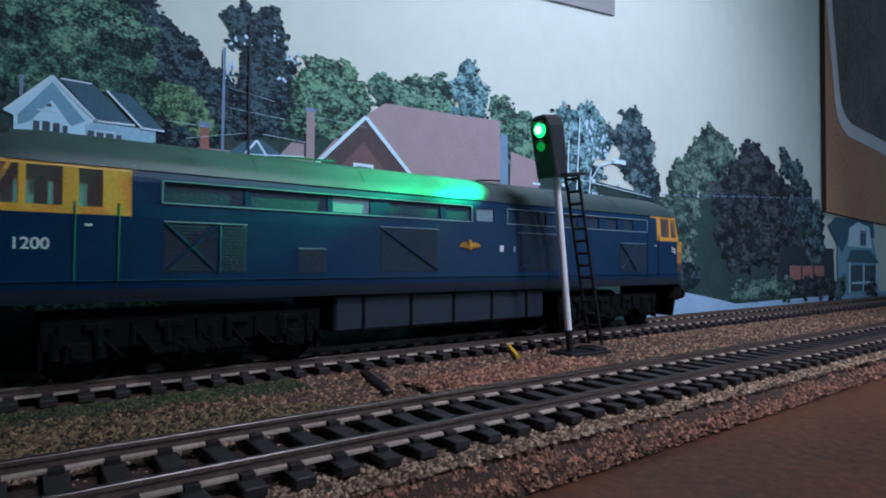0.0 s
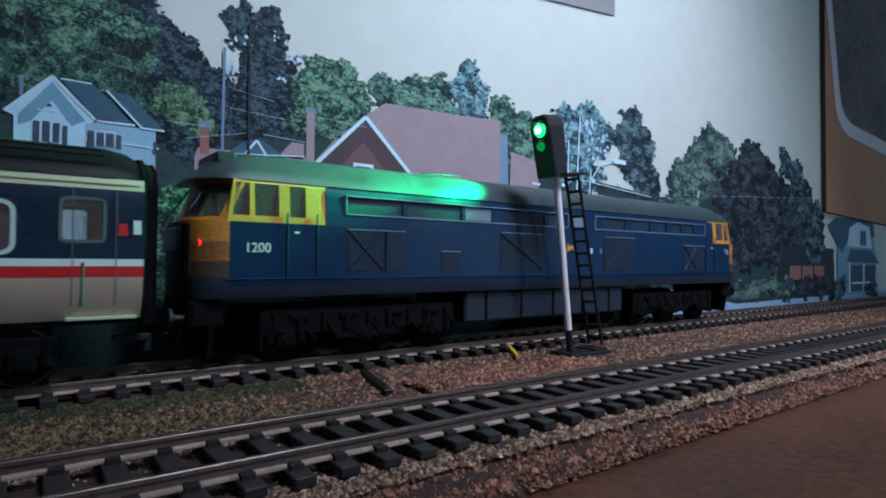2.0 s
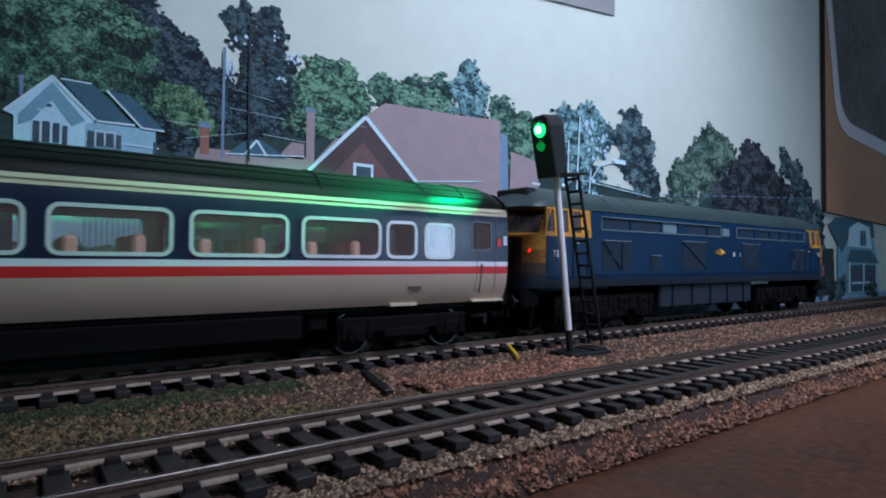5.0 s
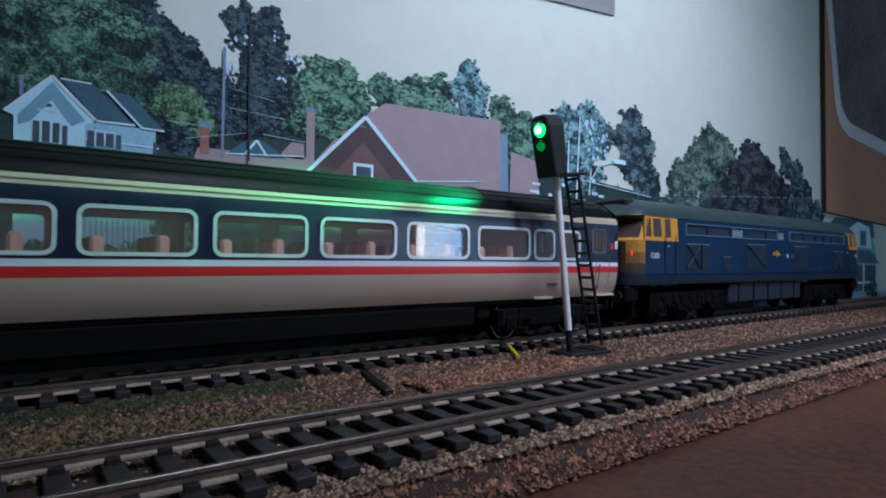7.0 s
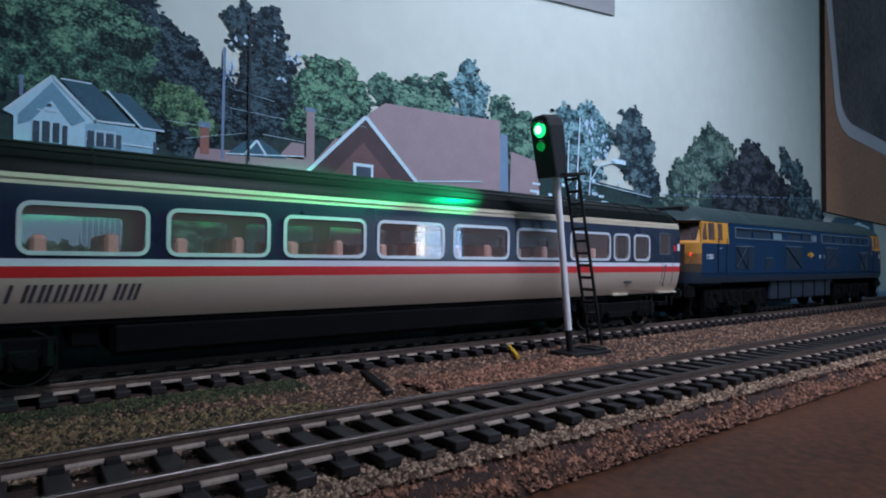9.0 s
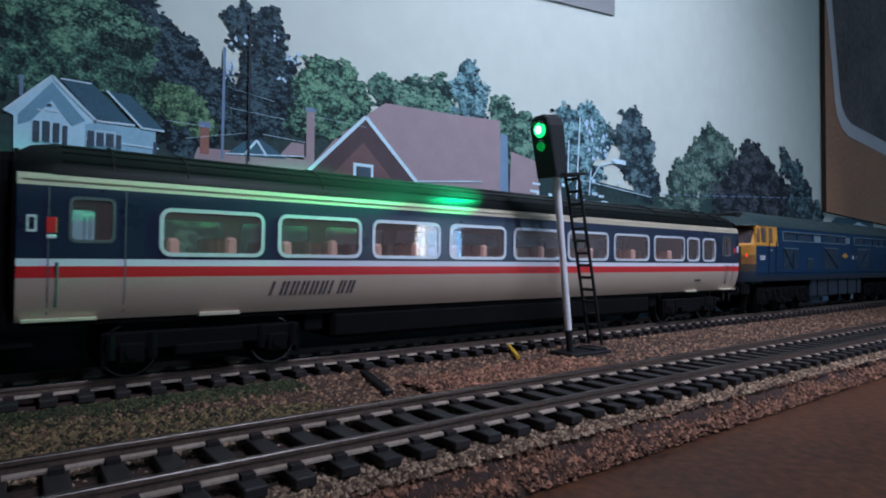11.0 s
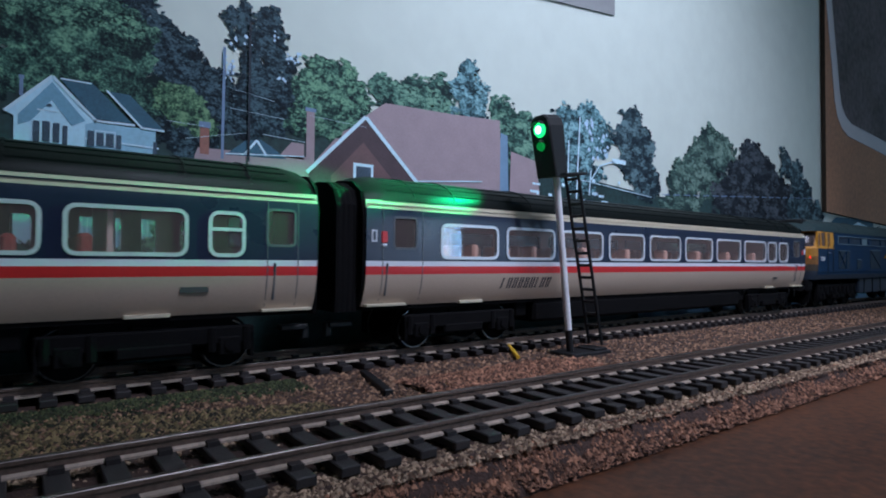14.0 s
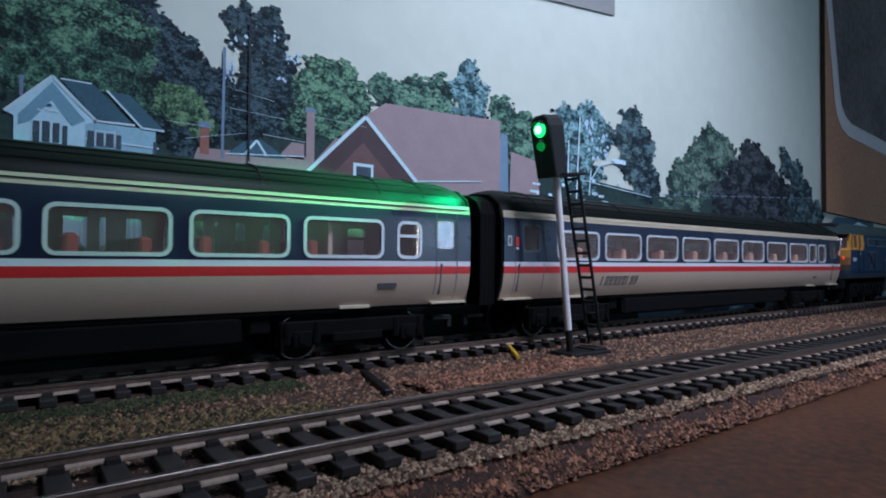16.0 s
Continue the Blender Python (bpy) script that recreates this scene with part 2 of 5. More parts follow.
# ---- the room ----
WALL_Y = 206.0
RAIL = 11.0


def slab(name, dims, m, label, category=""):
    ob = part(name, box(bmesh.new(), *dims), m)
    return tagged(ob, label, category, kind="structure")


slab("floor", (-1300, 2300, -2300, 206, -960, -900), M_ROOM, "plain grey-beige floor of the hobby room", "floor")
ceiling = slab("ceiling", (-1300, 2300, -2300, 330, 1400, 1450), M_CEIL, "plain off-white ceiling above the layout", "ceiling")
slab("wall_north", (-1300, 2300, WALL_Y, WALL_Y + 120, -900, 1400), M_WALL, "pale painted wall rising behind the layout as sky", "wall")
slab("wall_west", (-1420, -1300, -2300, 330, -900, 1400), M_ROOM, "plain painted side wall of the room", "wall")
slab("wall_east", (2300, 2420, -2300, 330, -900, 1400), M_ROOM, "plain painted side wall of the room", "wall")
bm = bmesh.new()
sheet(bm, lambda u, v, d: (u, -2220 - d, v), (-1300, 1710, 2040, 2300), (-900, -160, 660, 1400),
      lambda u, v: None if 1710 < u < 2040 and -160 < v < 660 else 0, 100)
tagged(part("wall_south", bm, M_ROOM), "painted wall with a narrow window opening", "wall", kind="structure")
win = tagged(empty("window_1", 1875, -2270, -160), "narrow white-framed window letting in blue daylight", "window", kind="structure")
bm = bmesh.new()
for x0, x1, z0, z1 in ((-165, -150, 0, 820), (150, 165, 0, 820), (-150, 150, 0, 30), (-150, 150, 790, 820), (-98, -92, 30, 790)):
    box(bm, x0, x1, -20, 20, z0, z1, 2)
part("window_frame", bm, M_POST, win)
bm = bmesh.new()
bm.faces.new([bm.verts.new(v) for v in ((-150, 0, 30), (150, 0, 30), (150, 0, 790), (-150, 0, 790))])
pane("pane", bm, M_GLASS, win, (0, 1, 0))
# Invented body for the added light: cord, rose and shade stay out of view.
lamp_thing = tagged(empty("added_lamp", 180, -220, 600), "added unseen lamp with a white shade on a cord, turned towards the wall", "lamp")
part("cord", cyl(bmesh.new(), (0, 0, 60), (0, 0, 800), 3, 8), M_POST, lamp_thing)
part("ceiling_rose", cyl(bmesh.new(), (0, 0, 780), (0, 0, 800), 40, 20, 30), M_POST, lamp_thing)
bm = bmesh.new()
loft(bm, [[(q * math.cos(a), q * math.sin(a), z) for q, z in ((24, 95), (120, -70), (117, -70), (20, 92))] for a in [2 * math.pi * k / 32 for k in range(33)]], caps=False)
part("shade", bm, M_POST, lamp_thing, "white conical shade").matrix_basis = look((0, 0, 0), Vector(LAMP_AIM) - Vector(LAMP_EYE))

# ---- baseboard ----
board = part("baseboard", box(bmesh.new(), -1250, 2250, -420, WALL_Y - 2, -24, 0, 1), M_BOARD)
tagged(board, "reddish-brown wooden baseboard with dust specks under the tracks", "table top", kind="structure")
trestle = tagged(empty("trestle", 0, -100, -900), "plain timber trestle under the baseboard", "trestle")
for x in (-900, 0, 900, 1800):
    for y in (-240, 240):
        part("leg", box(bmesh.new(), x - 25, x + 25, y - 25, y + 25, 0, 876, 2), M_PANEL, trestle)

# ---- tracks ----
PITCH_MM = 7.25
NEAR = (93.4, -0.014)   # centre line of the near track: offset and slope
FAR = (166.5, 0.0)


def track_y(tr, x):
    return tr[0] + tr[1] * x


def bed(name, lo, hi, label, m):
    """A ballast bed with sloping, uneven shoulders; lo, hi: functions of x for its edges."""
    bm = bmesh.new()
    rng = random.Random(5)
    secs = []
    x = -260.0
    while x < 1500:
        a, b = lo(x), hi(x)
        w = 4.5
        j = lambda s: rng.uniform(-s, s)
        secs.append([(x, a + j(.5), -0.5), (x, a + j(.6) + .4, 1.5), (x, a + 0.45 * w + j(.5), 4.4 + j(.3)), (x, a + w + j(.4), 6.4 + j(.15)),
                     (x, b - w + j(.4), 6.4 + j(.15)), (x, b - 0.45 * w, 4.4 + j(.3)), (x, b, -0.5)])
        x += 6 if x < 500 else 25
    loft(bm, secs, close=True)
    return tagged(part(name, bm, m, None, "", True), label, "ballast", kind="structure")


bed("ballast_bed_near", lambda x: 70.5 + NEAR[1] * x * 0.3, lambda x: 118.0 + NEAR[1] * x, "brown grit ballast bed with a crumbly shoulder", M_BALLAST)
bed("ballast_bed_far", lambda x: 117.5 + NEAR[1] * x, lambda x: 188.0, "brown grit ballast bed below the running line", M_BALLAST)
verge = part("verge", box(bmesh.new(), -260, 1500, 187, WALL_Y - 1, -0.5, 6.0, 0.4), M_TURF)
tagged(verge, "strip of dull green turf along the painted backdrop", "verge", kind="structure")


def rail_mesh(x0, x1):
    """Bullhead-like section: foot, web, head; head on its own material."""
    prof = [(-1.15, 0), (1.15, 0), (1.15, .35), (.35, .6), (.3, 1.6), (.6, 1.8), (.6, 2.35), (.45, 2.5), (-.45, 2.5), (-.6, 2.35), (-.6, 1.8), (-.3, 1.6), (-.35, .6), (-1.15, .35)]
    bm = bmesh.new()
    xs = [x0 + (x1 - x0) * i / 24 for i in range(25)]
    loft(bm, [[(x, y, z) for y, z in prof] for x in xs], mi=lambda j: 0 if 6 <= j <= 8 else 2 if j in (1, 2, 12, 13) else 1)
    return bm


def sleeper_mesh():
    bm = box(bmesh.new(), -1.65, 1.65, -14.5, 14.5, -1.6, 0, 0.18)
    for s in (-8.85, 8.85):
        for d in (-1.75, 1.75):
            box(bm, -1.0, 1.0, s + d - 1.2, s + d + 0.65, -0.05, 0.8) if d > 0 else box(bm, -1.0, 1.0, s + d - .65, s + d + 1.2, -0.05, 0.8)
    return bm


def track(name, tr, x0, x1, n_near, label):
    base = tagged(empty(name, 0, tr[0], RAIL - 2.5, math.degrees(math.atan(tr[1]))), label, "railway track", "tracks", "structure")
    r = part("rail", rail_mesh(x0, x1), [M_RAIL, M_RAIL_OLD, M_RAIL_FOOT], base, "worn metal rail")
    r.matrix_basis = pose(0, 8.85 * MM, 0)
    share(r, "rail", 0, -8.85, 0, base)
    s = part("sleeper", sleeper_mesh(), M_SLEEPER, base)
    s.matrix_basis = pose(x0 * MM, 0, 0)
    rng = random.Random(3)
    for i in range(1, n_near):
        share(s, "sleeper", x0 + i * PITCH_MM + rng.uniform(-.15, .15), rng.uniform(-.2, .2), 0, base, rng.uniform(-.6, .6))
    rest = bmesh.new()
    x = x0 + n_near * PITCH_MM
    while x < x1:
        box(rest, x - 1.65, x + 1.65, -14.5, 14.5, -1.6, 0)
        x += PITCH_MM
    o = part("distant_sleepers", rest, M_SLEEPER, base)
    o["kind"] = "stuff"
    return base


track("track_near", NEAR, -103.0, 1400.0, 110, "single line of worn rails on black plastic sleepers")
track("track_far", FAR, -203.0, 1400.0, 130, "running line of worn rails on black plastic sleepers")


def grains(name, m, count, where, size, seed, label):
    """Loose grit: many small uneven tetrahedra and octahedra in one mesh."""
    rng = random.Random(seed)
    verts, faces = [], []
    for _ in range(count):
        x, y, z = where(rng)
        r = size * rng.uniform(0.5, 1.3)
        b = len(verts)
        a0 = rng.uniform(0, 6.28)
        for k in range(4):
            a = a0 + k * 1.571 + rng.uniform(-.4, .4)
            verts.append(((x + r * rng.uniform(.7, 1.2) * math.cos(a)) * MM, (y + r * rng.uniform(.7, 1.2) * math.sin(a)) * MM, (z + r * rng.uniform(-.3, .2)) * MM))
        verts.append(((x + rng.uniform(-.3, .3) * r) * MM, (y + rng.uniform(-.3, .3) * r) * MM, (z + r * rng.uniform(.5, .9)) * MM))
        for k in range(4):
            faces.append((b + k, b + (k + 1) % 4, b + 4))
    me = bpy.data.meshes.new(name)
    me.from_pydata(verts, [], faces)
    me.materials.append(m)
    return tagged(new(name, me), label, "ballast", kind="stuff")


def far_weighted(rng, x0, x1):
    return x0 + (x1 - x0) * rng.random() ** 1.8


def shoulder(rng):
    x = far_weighted(rng, 10, 560)
    v = rng.random()
    return x, 70.3 + NEAR[1] * x * .3 + 5.2 * v + rng.uniform(-.5, .5), 0.3 + 6.0 * v ** 0.7


def near_top(rng):
    x = far_weighted(rng, -30, 560)
    return x, track_y(NEAR, x) + rng.choice((-1, -1, 1)) * rng.uniform(11, 19.5), 6.4


def between_rails(rng):
    x = far_weighted(rng, -30, 400)
    return x, track_y(NEAR, x) + rng.uniform(-14, 14), 6.3


def mid_strip(rng):
    x = far_weighted(rng, -40, 700)
    return x, rng.uniform(112 + NEAR[1] * x, 152.5), 6.45


def mid_grass(rng):
    x = 58 - 98 * rng.random()
    w = min(1, max(0, (58 - x) / 50))
    return x, rng.uniform(113, 118 + 22 * (0.25 + 0.75 * w)), 6.55


def turf_strip(rng):
    x = 62 - 110 * rng.random() ** 1.3
    return x, 150.5 - abs(rng.gauss(0, 5.5)), 6.7


grains("shoulder_grit", M_STONE_RED, 34000, shoulder, 0.66, 11, "dark red-brown grit heaped along the ballast edge")
grains("ballast_grit", M_STONE, 14000, near_top, 0.62, 12, "fine tan grit beside the sleepers")
grains("sleeper_grit", M_STONE, 2500, between_rails, 0.45, 13, "sparse tan grit between the sleepers")
grains("cess_grit", M_STONE_CESS, 19000, mid_strip, 0.68, 14, "coarse brown grit between the two lines")
def soil(rng):
    x = rng.uniform(84, 150)
    y = rng.uniform(113, 134)
    return x, y, 6.5 + 1.3 * max(0.0, 1 - abs(y - 121) / 12)


grains("soil_heap", M_STONE_RED, 4200, soil, 0.9, 16, "reddish soil crumbs heaped between the lines")
def clods(rng):
    x = rng.gauss(130, 9)
    return x, rng.gauss(126, 3.2), 6.4 + rng.uniform(0, .8)


grains("soil_clods", M_STONE_RED, 420, clods, 1.5, 18, "dark red clods of soil in front of the signal")
grains("scatter_turf", M_TURF_BITS, 3600, turf_strip, 0.7, 17, "green turf fibres along the running line")
grains("scatter_grass", M_GRASS, 4200, mid_grass, 0.75, 15, "olive scatter mixed into the grit")

# ---- printed backdrop on the wall ----
def leafmat(name, dark, mid, light, scale, stretch=1.0, lean=0.0):
    """Printed foliage: clumps, leaves and speckle from noise at three scales; stretch widens it along the wall."""
    m = bpy.data.materials.new(name)
    m.use_nodes = True
    n, ln = m.node_tree.nodes, m.node_tree.links
    b = n["Principled BSDF"]
    b.inputs["Roughness"].default_value, b.inputs["Specular IOR Level"].default_value = 0.7, 0.2
    tc, mp = n.new("ShaderNodeTexCoord"), n.new("ShaderNodeMapping")
    mp.inputs["Scale"].default_value = (1 / stretch, 0.0, 1)
    ln.new(tc.outputs["Object"], mp.inputs["Vector"])
    total = None
    for sc, weight, detail in ((scale * .36, 0.75, 3), (scale * 1.1, 1.0, 6), (scale * 3.6, 0.85, 5)):
        t = n.new("ShaderNodeTexNoise")
        t.inputs["Scale"].default_value, t.inputs["Detail"].default_value, t.inputs["Roughness"].default_value = sc, detail, 0.65
        ln.new(mp.outputs[0], t.inputs["Vector"])
        a = n.new("ShaderNodeMath")
        a.operation, a.inputs[1].default_value, a.inputs[2].default_value = "MULTIPLY_ADD", weight, -weight / 2
        ln.new(t.outputs[0], a.inputs[0])
        if total:
            ln.new(total, a.inputs[2])
            a.inputs[1].default_value = weight
        total = a.outputs[0]
    ramp = n.new("ShaderNodeValToRGB")
    e = ramp.color_ramp.elements
    e[0].position, e[0].color = 0.33, (*dark, 1)
    e[1].position, e[1].color = 0.74, (*light, 1)
    for pos, f in ((0.46, .4), (0.55, 1.0)):
        k = e.new(pos)
        k.color = (*[d + (c - d) * f for d, c in zip(dark, mid)], 1)
    sh = n.new("ShaderNodeMath")
    sh.operation, sh.inputs[1].default_value = "ADD", -0.48 + lean
    isl = n.new("ShaderNodeMath")
    isl.operation, isl.inputs[1].default_value = "MULTIPLY_ADD", 0.2
    ln.new(n.new("ShaderNodeNewGeometry").outputs["Random Per Island"], isl.inputs[0])
    ln.new(total, isl.inputs[2])
    ln.new(isl.outputs[0], sh.inputs[0])
    ln.new(sh.outputs[0], ramp.inputs[0])
    ln.new(ramp.outputs[0], b.inputs["Base Color"])
    return m


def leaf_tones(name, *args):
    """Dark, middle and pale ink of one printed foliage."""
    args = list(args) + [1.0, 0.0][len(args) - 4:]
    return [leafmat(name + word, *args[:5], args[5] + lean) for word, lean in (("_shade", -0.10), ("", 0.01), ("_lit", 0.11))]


P_DARK = mat("print_deep_shade", (0.00756, 0.01728, 0.02977), 0.7, var=0.5, scale=90, fine=700, bump=0)
P_GREEN = leaf_tones("print_leaf_green", (0.007, 0.017, 0.020), (0.056, 0.142, 0.106), (0.20, 0.40, 0.25), 330)
P_LIGHT = leaf_tones("print_leaf_light", (0.012, 0.028, 0.026), (0.065, 0.150, 0.088), (0.20, 0.36, 0.19), 330, 1.0, 0.04)
P_OLIVE = leaf_tones("print_leaf_dark", (0.004, 0.009, 0.014), (0.020, 0.042, 0.055), (0.072, 0.13, 0.155), 330)
P_GREENW = leaf_tones("print_leaf_green_wide", (0.010, 0.024, 0.026), (0.058, 0.145, 0.115), (0.20, 0.38, 0.27), 250, 1.3)
P_BLUE = leaf_tones("print_leaf_blue", (0.012, 0.028, 0.036), (0.095, 0.215, 0.240), (0.29, 0.53, 0.57), 240, 1.5)
P_DUSK = leaf_tones("print_leaf_dusk", (0.008, 0.016, 0.024), (0.038, 0.072, 0.086), (0.14, 0.23, 0.25), 220, 1.8)
P_WILLOW = leaf_tones("print_leaf_willow", (0.016, 0.034, 0.036), (0.075, 0.140, 0.115), (0.18, 0.28, 0.23), 190, 2.2)
P_PURPLE = leaf_tones("print_leaf_purple", (0.006, 0.009, 0.014), (0.024, 0.034, 0.043), (0.080, 0.098, 0.115), 170, 2.4)
P_SIDING = mat("print_pale_siding", (0.50, 0.79, 0.92), 0.7, var=0.08, scale=100, fine=900, bump=0)
P_SIDING2 = mat("print_shaded_siding", (0.17, 0.38, 0.50), 0.7, var=0.12, scale=100, fine=900, bump=0)
P_SIDING3 = mat("print_cyan_siding", (0.30, 0.55, 0.68), 0.7, var=0.12, scale=100, fine=900, bump=0)
P_TRIM = mat("print_white_trim", (0.60, 0.82, 0.92), 0.7, var=0.05, scale=100, fine=900, bump=0)
P_SLATE = mat("print_slate_roof", (0.036, 0.118, 0.172), 0.7, var=0.25, scale=160, fine=1200, bump=0)
P_PANE = mat("print_dark_pane", (0.045, 0.080, 0.115), 0.7, var=0.4, scale=200, fine=1200, bump=0)
P_BRICK = mat("print_brown_brick", (0.15, 0.085, 0.085), 0.7, var=0.2, scale=200, fine=1600, bump=0)
P_BRICK2 = mat("print_shaded_brick", (0.075, 0.048, 0.055), 0.7, var=0.2, scale=200, fine=1600, bump=0)
P_SHINGLE = mat("print_pink_shingle", (0.35, 0.27, 0.29), 0.7, var=0.10, scale=120, fine=1300, bump=0)
P_ORANGE = mat("print_orange_brick", (0.30, 0.13, 0.10), 0.7, var=0.2, scale=200, fine=1200, bump=0)
P_WOOD = mat("print_grey_pole", (0.1663, 0.2592, 0.4019), 0.7, var=0.15, scale=200, fine=1200, bump=0)
P_BLUEPOST = mat("print_blue_post", (0.17, 0.29, 0.42), 0.7, var=0.1, scale=200, fine=1200, bump=0)
P_ROAD = mat("print_pale_road", (0.3175, 0.486, 0.6847), 0.7, var=0.12, scale=40, fine=500, bump=0)
P_LAWN = mat("print_shaded_lawn", (0.01512, 0.04536, 0.04465), 0.7, var=0.5, scale=60, fine=500, bump=0)
P_SKYBIT = mat("print_sky_gap", (0.50, 0.70, 0.85), 0.7, var=0.08, scale=100, fine=900, bump=0, island=0.5)

backdrop = tagged(empty("backdrop", 0, WALL_Y, 0), "flat printed street scene of houses and trees glued to the wall", "backdrop", kind="structure")


def flat(name, polys, layer, m, label=""):
    """Printed shapes: polygons (x, z) on the wall, in paper layers a tenth of a millimetre apart."""
    for pts in polys:
        bm = bmesh.new()
        bm.faces.new([bm.verts.new((x, -0.3 - 0.1 * layer, z)) for x, z in pts])
        part(name, bm, m, backdrop, label)


def bar(x0, z0, x1, z1, w):
    d = Vector((x1 - x0, z1 - z0)).normalized() * (w / 2)
    return [(x0 - d.y, z0 + d.x), (x0 + d.y, z0 - d.x), (x1 + d.y, z1 - d.x), (x1 - d.y, z1 + d.x)]


def rect(x0, x1, z0, z1):
    return [(x0, z0), (x1, z0), (x1, z1), (x0, z1)]


def grow(z_scale, x):
    """Leaf size: the print's trees get coarser along the wall."""
    return 0.62 + max(0.0, x) * 0.0042


def foliage(name, blobs, leaves, layer, seed, density=1.0, label=""):
    """A printed tree: a dark ragged mass, then clumps of leaf dabs, pale on their tops and dark underneath."""
    rng = random.Random(seed)
    bm = bmesh.new()

    def blot(cx, cz, rx, rz, y, n, rough, tone):
        a0 = rng.uniform(0, 6.28)
        vs = []
        for k in range(n):
            a = a0 + 6.2832 * k / n
            r = 1 + rng.uniform(-rough, rough) + (0.06 * math.sin(5 * a + seed) if n > 20 else 0)
            vs.append(bm.verts.new((cx + rx * r * math.cos(a), y, cz + rz * r * math.sin(a))))
        bm.faces.new(vs).material_index = tone

    y0 = -0.3 - 0.1 * layer
    clumps = []
    for i, (cx, cz, rx, rz) in enumerate(blobs):
        blot(cx, cz, rx * .86, rz * .86, y0 - 0.001 * i, 60, 0.12, 0)
        s = grow(1, cx)
        for _ in range(max(5, int(density * 0.34 * rx * rz / (s * s)))):
            a, r = rng.uniform(0, 6.2832), math.sqrt(rng.random()) * 0.93
            clumps.append((cz + rz * r * math.sin(a), cx + rx * r * math.cos(a), s * rng.uniform(1.3, 2.7)))
    clumps.sort(reverse=True)
    clumps = clumps[:420]
    for i, (cz, cx, cr) in enumerate(clumps):
        y = y0 - 0.02 - 0.06 * i / len(clumps)
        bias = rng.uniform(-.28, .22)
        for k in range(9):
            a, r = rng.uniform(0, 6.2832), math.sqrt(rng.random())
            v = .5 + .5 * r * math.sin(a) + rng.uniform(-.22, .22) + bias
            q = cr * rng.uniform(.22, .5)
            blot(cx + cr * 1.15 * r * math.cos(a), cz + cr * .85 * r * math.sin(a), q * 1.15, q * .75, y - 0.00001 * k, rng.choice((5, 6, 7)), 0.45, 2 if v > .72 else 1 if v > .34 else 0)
    ob = part(name, bm, leaves, backdrop, label)
    return tagged(ob, kind="stuff")


# woods behind everything, then trees from left to right
flat("printed_undergrowth", [[(-260, 5), (600, 5), (600, 40), (560, 66), (510, 90), (320, 80), (210, 88), (180, 95), (110, 95), (60, 96), (0, 92), (-260, 92)]], 0, P_LAWN)
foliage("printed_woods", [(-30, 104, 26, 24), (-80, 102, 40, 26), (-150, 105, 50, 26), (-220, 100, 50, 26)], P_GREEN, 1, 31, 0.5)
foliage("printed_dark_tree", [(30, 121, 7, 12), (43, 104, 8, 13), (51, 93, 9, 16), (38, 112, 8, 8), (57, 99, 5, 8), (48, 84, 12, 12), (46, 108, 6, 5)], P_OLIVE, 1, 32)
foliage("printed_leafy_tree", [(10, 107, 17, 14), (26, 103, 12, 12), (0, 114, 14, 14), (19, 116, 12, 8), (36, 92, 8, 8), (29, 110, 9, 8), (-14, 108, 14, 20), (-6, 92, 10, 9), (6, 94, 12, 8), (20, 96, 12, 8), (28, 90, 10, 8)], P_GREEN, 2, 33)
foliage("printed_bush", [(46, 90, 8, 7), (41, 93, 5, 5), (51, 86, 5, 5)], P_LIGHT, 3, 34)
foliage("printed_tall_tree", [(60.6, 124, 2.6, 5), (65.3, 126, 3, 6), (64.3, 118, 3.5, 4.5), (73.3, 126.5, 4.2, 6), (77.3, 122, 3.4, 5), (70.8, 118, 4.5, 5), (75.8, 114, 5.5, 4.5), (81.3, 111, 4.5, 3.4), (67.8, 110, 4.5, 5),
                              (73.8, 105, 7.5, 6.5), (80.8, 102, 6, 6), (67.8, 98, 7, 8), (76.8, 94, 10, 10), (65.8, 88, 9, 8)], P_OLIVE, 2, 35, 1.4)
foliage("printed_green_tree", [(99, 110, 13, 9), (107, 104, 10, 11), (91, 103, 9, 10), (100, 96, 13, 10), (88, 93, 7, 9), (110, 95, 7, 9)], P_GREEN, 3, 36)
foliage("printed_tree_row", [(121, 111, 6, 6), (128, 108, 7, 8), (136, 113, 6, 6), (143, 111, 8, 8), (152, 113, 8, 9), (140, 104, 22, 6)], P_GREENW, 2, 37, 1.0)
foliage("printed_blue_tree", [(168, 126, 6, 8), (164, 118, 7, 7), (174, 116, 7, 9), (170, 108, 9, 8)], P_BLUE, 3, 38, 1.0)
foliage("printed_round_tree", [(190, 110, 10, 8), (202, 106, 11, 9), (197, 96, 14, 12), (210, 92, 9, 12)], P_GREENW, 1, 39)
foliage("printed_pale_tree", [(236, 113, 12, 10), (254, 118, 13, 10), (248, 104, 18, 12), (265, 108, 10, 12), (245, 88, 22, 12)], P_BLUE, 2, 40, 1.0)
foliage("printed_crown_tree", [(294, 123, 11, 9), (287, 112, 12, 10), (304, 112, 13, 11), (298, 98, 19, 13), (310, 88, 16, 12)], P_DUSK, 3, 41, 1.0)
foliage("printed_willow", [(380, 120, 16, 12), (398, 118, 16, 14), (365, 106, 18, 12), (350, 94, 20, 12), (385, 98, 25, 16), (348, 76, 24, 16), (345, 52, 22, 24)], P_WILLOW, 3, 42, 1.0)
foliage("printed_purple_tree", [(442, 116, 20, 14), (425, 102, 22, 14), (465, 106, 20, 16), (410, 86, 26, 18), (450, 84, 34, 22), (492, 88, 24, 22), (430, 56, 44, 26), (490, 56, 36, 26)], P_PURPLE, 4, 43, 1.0)
